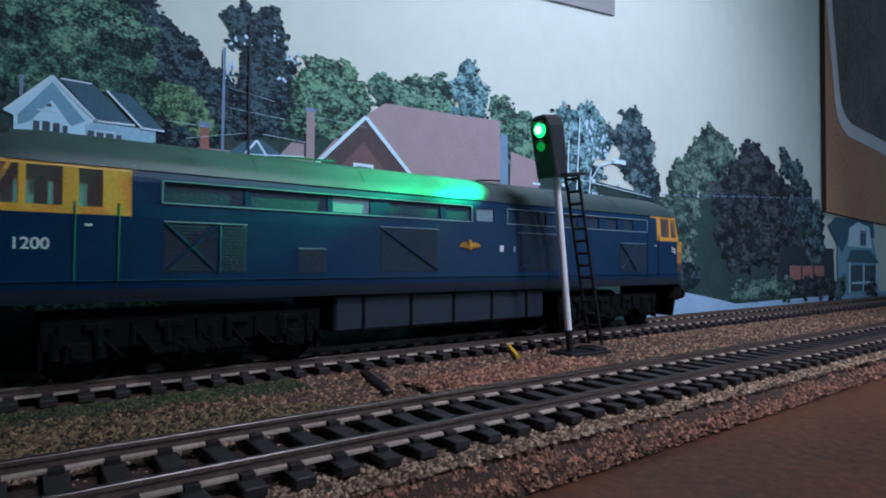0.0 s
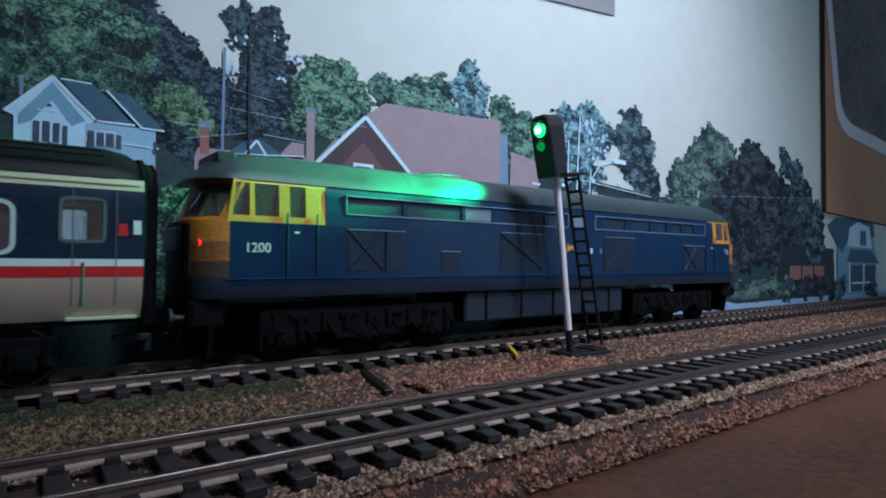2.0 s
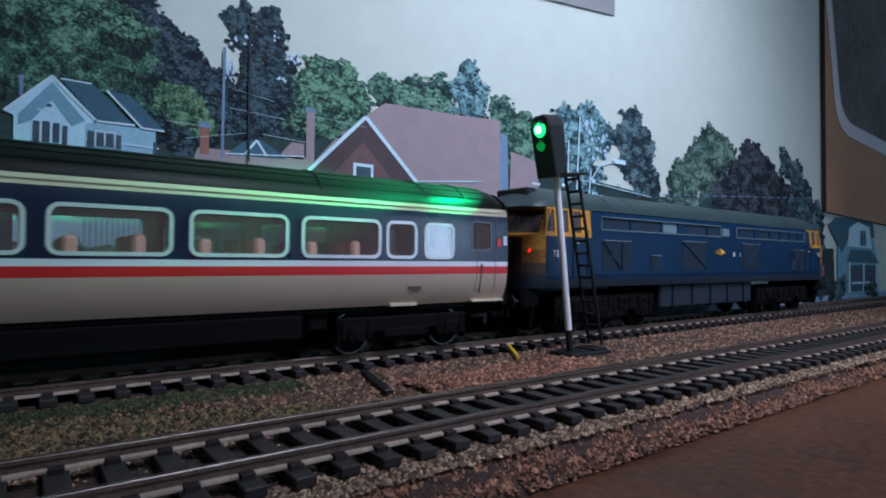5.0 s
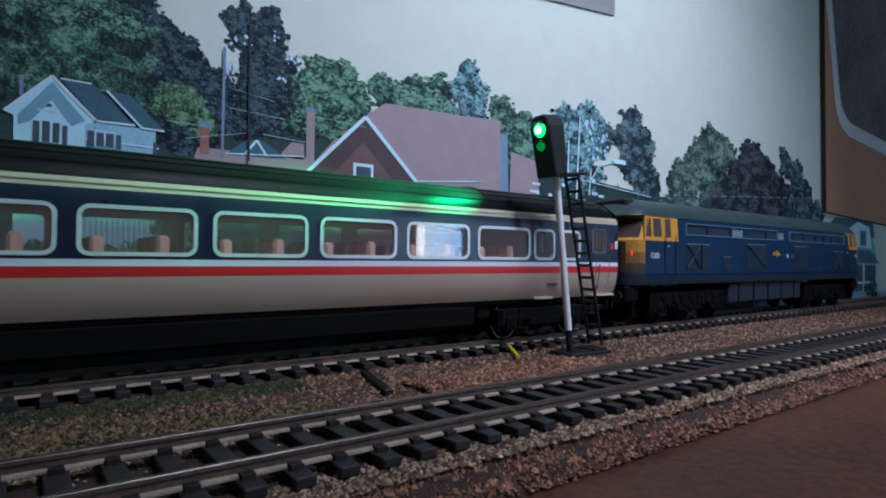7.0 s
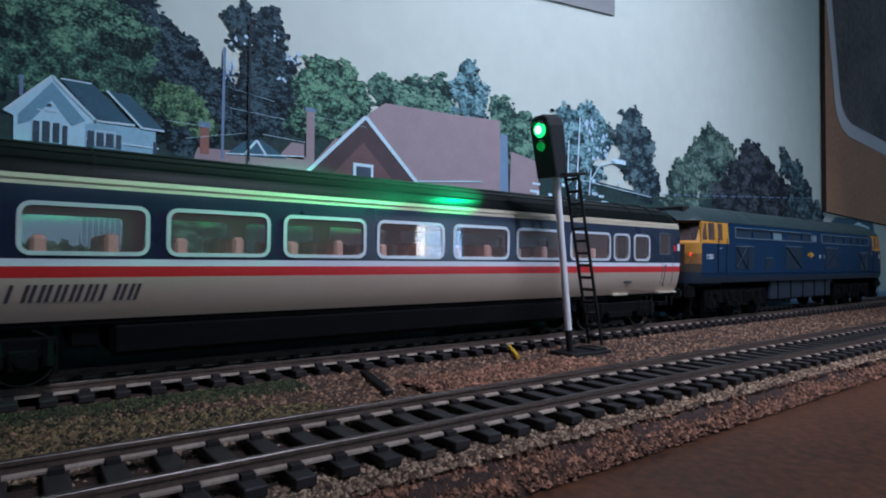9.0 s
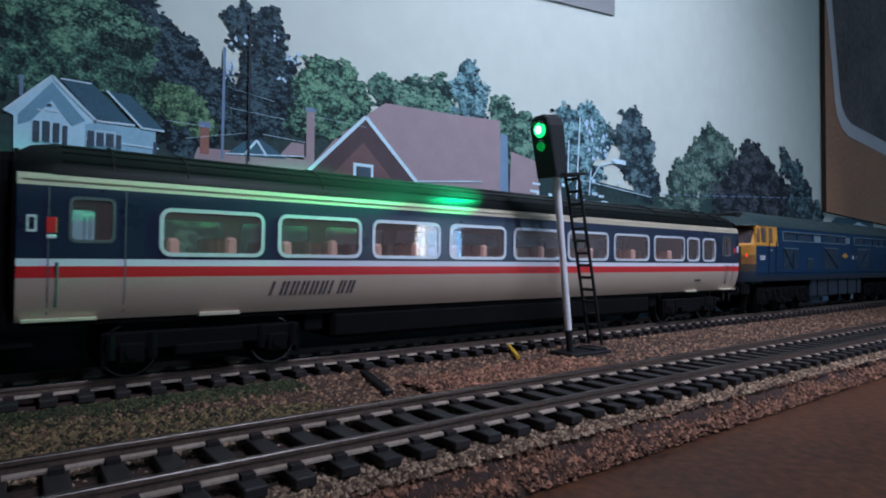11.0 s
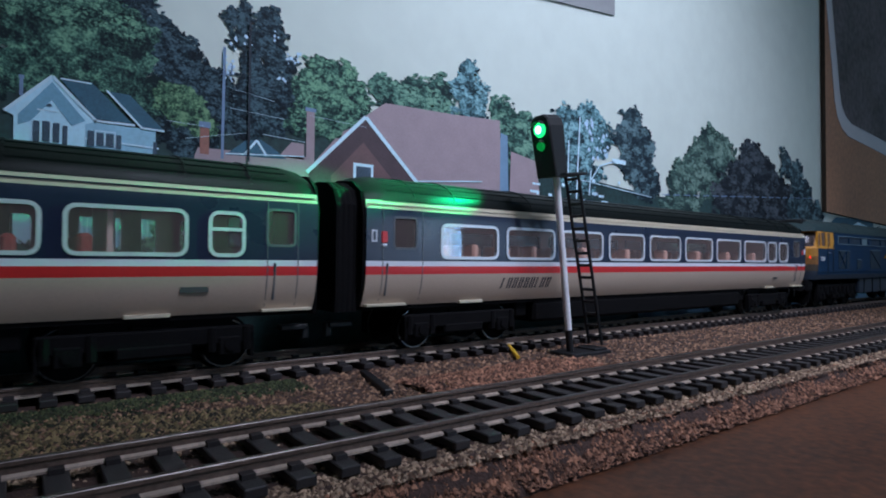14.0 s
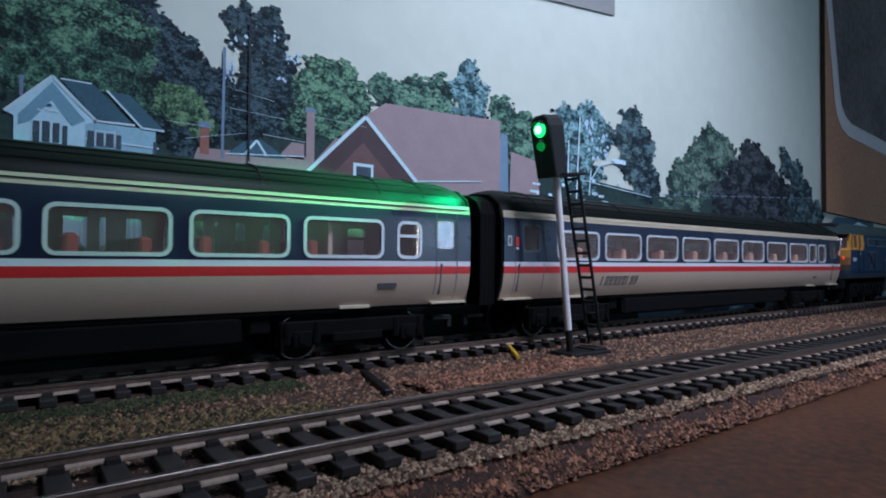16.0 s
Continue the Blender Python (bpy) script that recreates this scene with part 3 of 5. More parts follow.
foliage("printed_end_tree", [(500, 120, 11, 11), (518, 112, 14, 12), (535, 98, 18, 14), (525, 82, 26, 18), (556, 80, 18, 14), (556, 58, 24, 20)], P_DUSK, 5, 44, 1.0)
rng = random.Random(21)
for cx, cz, rx, rz, n in ((60, 106, 1.6, 4.5, 16), (61, 115.2, 1.6, 2.2, 7), (66.6, 116.6, 1.4, 2.6, 8), (77, 121.5, 1.3, 2.2, 5), (83.4, 114.6, 2.8, 2.4, 14), (79, 106, 1.6, .9, 5), (262, 104, 9, 8, 22), (256, 114, 6, 4, 10)):
    bm = bmesh.new()
    for _ in range(n):
        x, z, q = cx + rng.uniform(-rx, rx), cz + rng.uniform(-rz, rz), (.55 + max(0, cx - 90) * .0035) * rng.uniform(.6, 1.4)
        bm.faces.new([bm.verts.new((x + q * rng.uniform(.6, 1.2) * math.cos(a), -0.795 - .0001 * _, z + q * rng.uniform(.6, 1.2) * math.sin(a))) for a in (0, 1.1, 2.0, 3.3, 4.4, 5.3)])
    part("printed_sky_gap", bm, P_SKYBIT, backdrop)
flat("printed_road", [[(300, 4), (760, 4), (760, 12), (600, 11), (418, 10), (380, 16), (344, 21), (300, 24)]], 5, P_ROAD)
flat("printed_far_houses", [rect(488, 597, 24, 53)], 5, P_DARK, "dim building front in the print")
flat("printed_red_wall", [rect(506 + 24 * i, 527 + 24 * i, 26, 37.4) for i in range(3)], 6, P_ORANGE, "faded red wall in the print")
foliage("printed_hedge", [(425, 19, 18, 8), (455, 20, 24, 8), (490, 20, 22, 8)], P_WILLOW, 6, 45)
foliage("printed_dark_hedge", [(530, 19, 24, 9), (562, 19, 28, 9), (592, 18, 16, 8)], P_PURPLE, 6, 46)
flat("printed_end_house", [[(605, 53), (630, 64), (698, 66), (709, 44), (715, 9), (607, 11)]], 6, P_SIDING2, "grey-blue house in the print")
flat("printed_end_house_roof", [[(584, 74), (603, 82), (698, 83), (703, 66), (630, 62), (616, 49)]], 7, P_SLATE)
flat("printed_end_house_gable", [[(630, 56), (634, 73), (656, 80), (687, 76), (695, 55)]], 8, P_TRIM)
flat("printed_end_house_window", [rect(662, 678, 56.8, 72.2)], 9, P_BLUEPOST)
flat("printed_end_house_pane", [rect(664, 669, 58.5, 70), rect(671, 676, 58.5, 70)], 10, P_PANE)
flat("printed_porch_roof", [[(627, 41), (638, 53), (690, 52.7), (716, 40)]], 9, P_SLATE)
flat("printed_porch_shade", [rect(637, 668, 13, 38), rect(674, 704, 22, 38)], 8, P_PANE)
flat("printed_porch_posts", [rect(632, 636, 12, 41), rect(669, 673, 12, 40), rect(705, 709, 12, 40), rect(640, 706, 20, 22)], 10, P_TRIM)
foliage("printed_porch_bush", [(614, 18, 10, 10), (690, 15, 16, 7)], P_DUSK, 11, 49)

# pale wooden house
flat("printed_house", [[(-2, 81), (9, 93), (20, 81), (17.5, 80), (17, 30), (0.5, 30), (0, 80)]], 5, P_SIDING, "pale blue gabled house front in the print")
flat("printed_house_wing", [[(17, 30), (37.5, 30), (37, 81), (17, 81)]], 4, P_SIDING3)
flat("printed_gable_shade", [[(1, 80.5), (9, 91.3), (17.5, 81), (14, 79), (9, 86), (4, 79), (1, 77.5)]], 6, P_SIDING2)
flat("printed_house_roof", [[(10.8, 92.8), (19, 93), (30.3, 82), (20.5, 82)], [(23, 91.2), (29.4, 91), (39.3, 81.3), (33, 81.2)]], 6, P_SLATE, "slate blue roof in the print")
flat("printed_house_trim", [bar(9, 93, -2.2, 81, .9), bar(9, 93, 20.4, 81.3, .9), bar(11, 92.7, 19, 92.6, .45), bar(23, 91.3, 33, 81, .6), bar(20, 81.4, 31, 81.6, .7),
                            bar(33, 81, 39.6, 80.9, .6), rect(5.5, 11, 82.4, 82.8), bar(17.6, 75.7, 38, 75, .5)], 7, P_TRIM)
flat("printed_house_windows", [rect(4.6, 6.1, 73, 79.2), rect(6.8, 8.6, 73.4, 79.4), rect(9.4, 11, 73.4, 79.2), rect(11.8, 13, 73, 78.7), rect(18.2, 19.8, 73.5, 78.2),
                               rect(20.5, 22.3, 74, 77.8), rect(23, 25, 74, 77.8), rect(25.8, 27.2, 73.5, 77.8), rect(36.3, 37.4, 73, 77), [(7.6, 84), (8.4, 84.9), (9.2, 84)],
                               rect(4, 8, 58, 66), rect(10, 13, 56, 66), rect(19, 22, 54, 66), rect(25, 30, 56, 67)], 8, P_PANE)
flat("printed_house_shutters", [rect(6.15, 6.5, 73.2, 79.2), rect(8.65, 9.1, 73.2, 79.4), rect(20.0, 20.4, 73.6, 78.6), rect(25.2, 25.6, 73.6, 78.6), rect(20.0, 25.6, 78.2, 78.6), rect(22.5, 22.9, 74, 78.2)], 9, P_TRIM)
flat("printed_porch_rail", [bar(17 + 1.5 * i, 42, 17 + 1.5 * i, 52, .5) for i in range(14)] + [rect(16, 38, 52, 53)], 9, P_TRIM)
flat("printed_flue", [rect(1.2, 2.1, 86, 91), rect(1.0, 2.3, 91, 92)], 6, P_WOOD)
foliage("printed_garden", [(10, 34, 16, 12), (30, 32, 16, 14), (46, 46, 12, 20)], P_GREEN, 9, 47, 0.8)

# utility pole, chimneys, small grey roof
flat("printed_pole", [bar(58.3, 113, 58.0, 74, .95), bar(57, 103.3, 61, 104, .25), bar(60.8, 107, 60.8, 103.6, .5)], 6, P_WOOD, "grey timber utility pole in the print")
flat("printed_low_roof", [[(49, 74), (50, 77), (90, 78), (90, 66), (49, 66)]], 5, P_SHINGLE)
flat("printed_chimney", [rect(50.6, 53.6, 75, 84)], 6, P_ORANGE, "orange brick chimney in the print")
flat("printed_chimney_cap", [rect(50.2, 54, 84, 86), rect(88.2, 92.6, 95.6, 97)], 7, P_WOOD)
flat("printed_slim_chimney", [rect(88.8, 92.1, 72, 95.6)], 6, P_SHINGLE)
flat("printed_grey_roof", [[(59, 75.6), (66, 81.4), (71.5, 82.4), (75, 80.6), (81, 76.5)]], 6, P_SLATE)
flat("printed_grey_roof_trim", [bar(65.7, 76.6, 70, 82, .8), bar(70, 82, 73.6, 76.8, .8), bar(59, 76, 88, 78.2, .4)], 7, P_TRIM)
flat("printed_side_roofs", [[(78, 77), (83, 83), (88, 83), (88, 77)], [(92.5, 77), (101, 87), (108, 87.5), (112, 77)], [(104, 90), (108, 92), (108, 86), (103, 86)]], 5, P_SHINGLE)
# brick house with the big shingle roof
flat("printed_brick_roof", [[(113, 97), (123.3, 104.5), (160, 105.5), (187.3, 107), (189.5, 66), (136, 66)]], 7, P_SHINGLE, "large pinkish shingle roof in the print")
flat("printed_brick_gable", [[(114, 96.5), (90, 73), (90, 40), (139, 40), (139, 73)]], 8, P_BRICK2, "brown brick gable in the print")
flat("printed_brick_gable_light", [[(113, 86.8), (99, 72), (99, 50), (128, 50), (128, 72)]], 9, P_BRICK)
flat("printed_gable_trim", [bar(114, 97.2, 89, 72.4, 1.5), bar(114, 97.2, 140.2, 72, 1.7)], 10, P_TRIM)
flat("printed_gable_window", [rect(108.6, 117.8, 71, 78.2)], 10, P_TRIM)
flat("printed_gable_pane", [rect(109.9, 116.6, 71.5, 76.9)], 11, P_PANE)
flat("printed_blue_post", [[(187.6, 60), (187.8, 101), (192.4, 100.3), (193.2, 74), (197, 60)]], 8, P_BLUEPOST)
flat("printed_back_roof", [[(194, 66), (195, 93), (213, 90), (216, 66)]], 6, P_SHINGLE)
flat("printed_street_lamp", [bar(254, 76, 255.5, 90, .9), bar(255, 84, 263, 93, .8), bar(263, 93, 276, 97, .8), rect(274, 287, 96, 98.6), bar(243, 66, 246, 118, 1.0), bar(236, 66, 237, 104, .9)], 8, P_TRIM)
flat("printed_wires", [bar(40, 84.5, 52, 84.4, .12), bar(46, 79.5, 66, 84.0, .1), bar(60, 92, 80, 91, .1), bar(72, 84.4, 88, 83.5, .14), bar(60, 99, 76, 97, .1), bar(90, 94, 114, 93, .1),
                        bar(140, 73.5, 176, 76.5, .5), bar(217, 85, 253, 83.4, .45), bar(253, 83.4, 312, 79, .4)], 11, P_TRIM)
flat("printed_far_wires", [bar(324 + 12 * i, 81.5 + .725 * i, 332 + 12 * i, 82 + .725 * i, .55) for i in range(19)], 11, P_WOOD)
foliage("printed_shrubs", [(70, 55, 18, 20), (150, 50, 26, 22), (200, 45, 30, 26), (255, 48, 34, 26), (310, 45, 30, 26), (110, 40, 26, 20), (350, 30, 20, 12)], P_OLIVE, 4, 48, 0.6)
rng = random.Random(9)
flat("printed_roof_glints", [rect(x, x + w, z, z + rng.uniform(.8, 2.2)) for x, z, w in [(rng.uniform(200, 280), rng.uniform(70, 84), rng.uniform(1.5, 6)) for _ in range(26)]], 9, P_TRIM)
flat("backdrop_seam", [rect(66.5, 67.3, 74, 124)], 12, P_DARK, "dark seam between two sheets of the print")

# ---- hanging board with a photograph, and a paper corner ----
panel = tagged(empty("hanging_board", 0, WALL_Y - 4, 0), "brown hardboard sheet hung on the wall", "board")
bm = bmesh.new()
loft(bm, [[(572, y, 85), (1005, y, 71), (1005, y, 430), (566, y, 430)] for y in (0, 3.6)])
bm.normal_update()
# Edge faces take a dark colour in place of the shadow beside the board.
for f in bm.faces:
    f.material_index = 1 if abs(f.normal.y) < .5 else 0
part("sheet", bm, [M_PANEL, M_GRIME_SHADOW], panel)
photo = tagged(empty("pinned_photograph", 0, WALL_Y - 4.4, 0), "dark monochrome photograph with a pale rounded border", "photograph")
bm = bmesh.new()
out = [(567.5, 425), (571, 272), (590, 186), (596, 172), (607, 163), (622, 158), (726, 152), (984, 140), (984, 425)]
loft(bm, [[(x, y, z) for x, z in out] for y in (0.3, -0.1)])
part("border", bm, M_BORDER, photo)
bm = bmesh.new()
inn = [(580, 420), (583, 277), (601, 196), (606, 184), (615, 176), (629, 171), (726, 166), (976, 155), (976, 420)]
bm.faces.new([bm.verts.new((x, -0.35, z)) for x, z in inn])
part("picture", bm, M_PRINT, photo)
bm = bmesh.new()
loft(bm, [[(140, y, 166), (276, y, 181.5), (277, y, 290), (140, y, 290)] for y in (WALL_Y - 1.0, WALL_Y - 0.4)])
tagged(part("paper_sheet", bm, M_PAPER), "grey sheet of paper pinned high on the wall", "paper")

# ---- signal ----
signal = tagged(empty("railway_signal"), "leaning colour-light signal showing green, white post and black ladder", "railway signal")
SIG = pose(0.160, 0.137, 0.0064, 0, -7.2, 0)
signal.matrix_basis = SIG
bm = bmesh.new()
cyl(bm, (0, 0, 9), (0, 0, 63), 1.22, 16)
part("post", bm, M_POST, signal, "white painted round post", True)
part("post_foot", cyl(bmesh.new(), (0, 0, 0.5), (0, 0, 9), 1.3, 16), M_BLACK, signal, "black foot of the post", True)
bm = box(bmesh.new(), -5, 15.5, -6, 5.5, -0.6, 1.3, .3)
box(bm, 8, 15, -4.5, 4.5, 1.2, 2.0, .2)
base_plate = part("base_plate", bm, M_BLACK, signal)
base_plate.matrix_basis = pose(0, 0, 0, 0, 7.2, 0)
bm = bmesh.new()
prof = [(-4.5, 63.2), (4.5, 63.2), (4.5, 80.4), (3.8, 82.9), (2.0, 84.4), (-2.0, 84.4), (-3.8, 82.9), (-4.5, 80.4)]
loft(bm, [[(x + (1.6 if z < 64 and x < -5 else 0), y * k, 62 + (z - 62) * (0.985 if k < 1 else 1)) for y, z in prof] for x, k in ((-6.6, .93), (-6.1, 1), (0.4, 1), (1.0, .93))])
head = part("signal_head", bm, M_BLACK, signal, "black plastic lamp housing")


def lens(name, h, m, r):
    bm = bmesh.new()
    cyl(bm, (-6.4, 0, h), (-7.3, 0, h), r, 20, r * .82)
    part(name, bm, m, head, "", True)
    bm = bmesh.new()
    secs = []
    for a in range(35, 146, 10):
        c, s = math.cos(radians(a)), math.sin(radians(a))
        secs.append([(-6.5, c * (r + .25), h + s * (r + .25)), (-8.4, c * (r + .2), h + s * (r + .2)), (-8.4, c * (r + .5), h + s * (r + .5)), (-6.5, c * (r + .6), h + s * (r + .6))])
    loft(bm, secs)
    part("hood", bm, M_BLACK, head)


lens("lit_lens", 79.4, M_LED, 2.6)
part("lamp_core", cyl(bmesh.new(), (-7.2, 0, 79.4), (-7.8, 0, 79.4), 1.5, 16, 1.0), M_LEDCORE, head, "white-hot green lamp", True)
lens("lower_lens", 73.8, M_LED_REFLECT, 1.7)
part("platform", box(bmesh.new(), -3, 11.5, -4.5, 4.5, 63.2, 64.2, .2), M_BLACK, signal)
ladder = part("ladder_rail", cyl(bmesh.new(), (14, -2.9, 1), (8.2, -2.9, 64), .58, 8), M_BLACK, signal)
part("ladder_rail", cyl(bmesh.new(), (14, 2.9, 1), (8.2, 2.9, 64), .58, 8), M_BLACK, signal)
for i in range(14):
    f = (i + 0.6) / 14
    part("rung", cyl(bmesh.new(), (14 - 5.8 * f, -2.9, 1 + 63 * f), (14 - 5.8 * f, 2.9, 1 + 63 * f), .55, 6), M_BLACK, signal)
for lamp_ob, heading in ((led_ob, (-0.915, 0.280, -0.292)), (led_spill, (-0.545, 0.65, -0.53))):
    lamp_ob.matrix_world = Matrix.Translation(SIG @ Vector((-0.0130, 0.0010, 0.0794))) @ look((0, 0, 0), heading)

# loose bits on the ground between the lines
wire = tagged(empty("yellow_wire", 0, 0, 6.6), "stub of yellow wire poking out of the ballast", "wire")
part("insulation", cyl(bmesh.new(), (148, 156, 1.6), (136, 139, 1.0), .75, 8), M_WIRE_Y, wire)
part("tip", cyl(bmesh.new(), (150.5, 159, 2.4), (148, 156, 1.6), .4, 8), M_STEEL, wire)
crack = tagged(part("ballast_joint", box(bmesh.new(), -1.1, 1.1, -13.5, 13.5, -.6, 1.3, .2), M_BLACK), "dark gap where two ballast sheets meet", "gap", kind="structure")
crack.matrix_basis = pose(0.0785, 0.134, 0.0066, 0, 0, -16)


# ---- train ----
def wheelset(parent, x, r, dull=False):
    bm = bmesh.new()
    cyl(bm, (0, -9, 0), (0, 9, 0), 1.0, 10)
    for s in (-1, 1):
        ring = [(s * 6.9, r + 0.9), (s * 7.5, r + 0.9), (s * 7.6, r), (s * 10.0, r - 0.1), (s * 10.0, r - .45), (s * 9.6, r - .6), (s * 9.2, 1.6), (s * 7.0, 1.6)]
        secs = [[(q * math.cos(a), y, q * math.sin(a)) for y, q in ring] for a in [2 * math.pi * k / 24 for k in range(25)]]
        loft(bm, secs, caps=False, mi=lambda j: 1 if j in (2, 3) else 0)
        for k in range(6):
            a = k * math.pi / 3
            box(bm, 2.4 * math.cos(a) - .5, 2.4 * math.cos(a) + .5, min(s * 9.2, s * 9.6), max(s * 9.2, s * 9.6), 2.4 * math.sin(a) - .5, 2.4 * math.sin(a) + .5)
    ob = part("wheelset", bm, [M_UNDER, M_UNDER if dull else M_STEEL], parent, "dusty dark wheels" if dull else "dark wheels with bright rims", True)
    ob.matrix_basis = pose(x * MM, 0, r * MM)
    return ob


WHEELS = []


def bogie(thing, x, axles, r, half, tall=4.8, name="bogie"):
    bm = bmesh.new()
    for s in (-1, 1):
        y0, y1 = sorted((s * 11.5, s * 14))
        box(bm, x - half, x + half, y0, y1, r + .2, r + tall, .5)
        box(bm, x - half * .8, x + half * .8, s * 10.6 - .3, s * 10.6 + .3, r - 2.5, r + 7)
        box(bm, x - half * .35, x + half * .35, y0 - .4, y1 + .4, r - 1.8, r + 1.2, .5)
        for a in axles:
            box(bm, x + a - 2.8, x + a + 2.8, y0 - .5, y1 + .5, r - 2.6, r + 2.2, .4)
            cyl(bm, (x + a, y0 - 1.0, r), (x + a, y1 + 1.0, r), 1.5, 10)
            for d in (-4.4, 4.4):
                cyl(bm, (x + a + d, s * 13.4, r - 1.5), (x + a + d, s * 13.4, r + 4.5), 1.3, 8)
        for d in (-half + .6, half - .6):
            box(bm, x + d - .5, x + d + .5, y0, y1, r - 3.4, r + 3, .1)
    if len(axles) > 2:
        for s in (-1, 1):
            for k in range(9):
                xk = x - half + 4 + k * (2 * half - 8) / 8
                cyl(bm, (xk, s * 14.2, r + 1.2), (xk, s * 14.2, r + 6.4), 1.1 if k % 2 else .7, 8)
                cyl(bm, (xk, s * 14.4, r + 3.0 + (k % 3)), (xk + 5, s * 14.4, r - 1.5), .4, 6)
            for k in (-.66, -.2, .28, .7):
                box(bm, x + half * k - 3, x + half * k + 3, s * 14.3 - .7, s * 14.3 + .7, r + 4.6, r + 6.6, .4)
    box(bm, x - 5, x + 5, -12, 12, r + 1, r + 6, .5)
    ob = part(name, bm, M_UNDER, thing, "dusty black bogie side frames")
    for a in axles:
        WHEELS.append((wheelset(ob, x + a, r, len(axles) > 2), x + a, r))
    return ob


def buffers(thing, x, s):
    for y in (-11.5, 11.5):
        bm = cyl(bmesh.new(), (x - s * 3, y, 13.6), (x, y, 13.6), 1.5, 12)
        cyl(bm, (x, y, 13.6), (x + s * 3.2, y, 13.6), .9, 12)
        cyl(bm, (x + s * 3.2, y, 13.6), (x + s * 4, y, 13.6), 2.6, 16)
        part("buffer", bm, M_BLACK, thing, "", True)


def window_frame(parent, x0, x1, z0, z1, ysurf, s, r=2.6, w=0.95, m=None, name="window", bars=()):
    """Raised rounded frame with its pane; s: -1 for the camera's side."""
    bm = bmesh.new()
    o, i = rounded(x0, x1, z0, z1, r), rounded(x0 + w, x1 - w, z0 + w, z1 - w, max(.4, r - w))
    d0, d1 = s * (ysurf + .28), s * (ysurf - .9)
    loft(bm, [[(x, d0, z) for x, z in o], [(x, d0, z) for x, z in i], [(x, d1, z) for x, z in i], [(x, d1, z) for x, z in o], [(x, d0, z) for x, z in o]], caps=False)
    for zb in bars:
        box(bm, x0 + w * .5, x1 - w * .5, min(d0, d1), max(d0, d1), zb - .45, zb + .45)
    fr = part(name, bm, m or M_FRAME, parent)
    bm = bmesh.new()
    bm.faces.new([bm.verts.new((x, s * (ysurf + .02), z)) for x, z in i])
    pane("pane", bm, M_GLASS, fr, (0, -1, 0))
    return fr


def interp(tab, z):
    for (a, b), (c, d) in zip(tab, tab[1:]):
        if z <= c:
            return b + (d - b) * (z - a) / (c - a)
    return tab[-1][1]


COACH_SIDE = [(14.6, 14.2), (17, 15.5), (20, 16.6), (24, 17.35), (28, 17.5), (41, 17.5), (44, 17.2), (46.6, 16.5)]


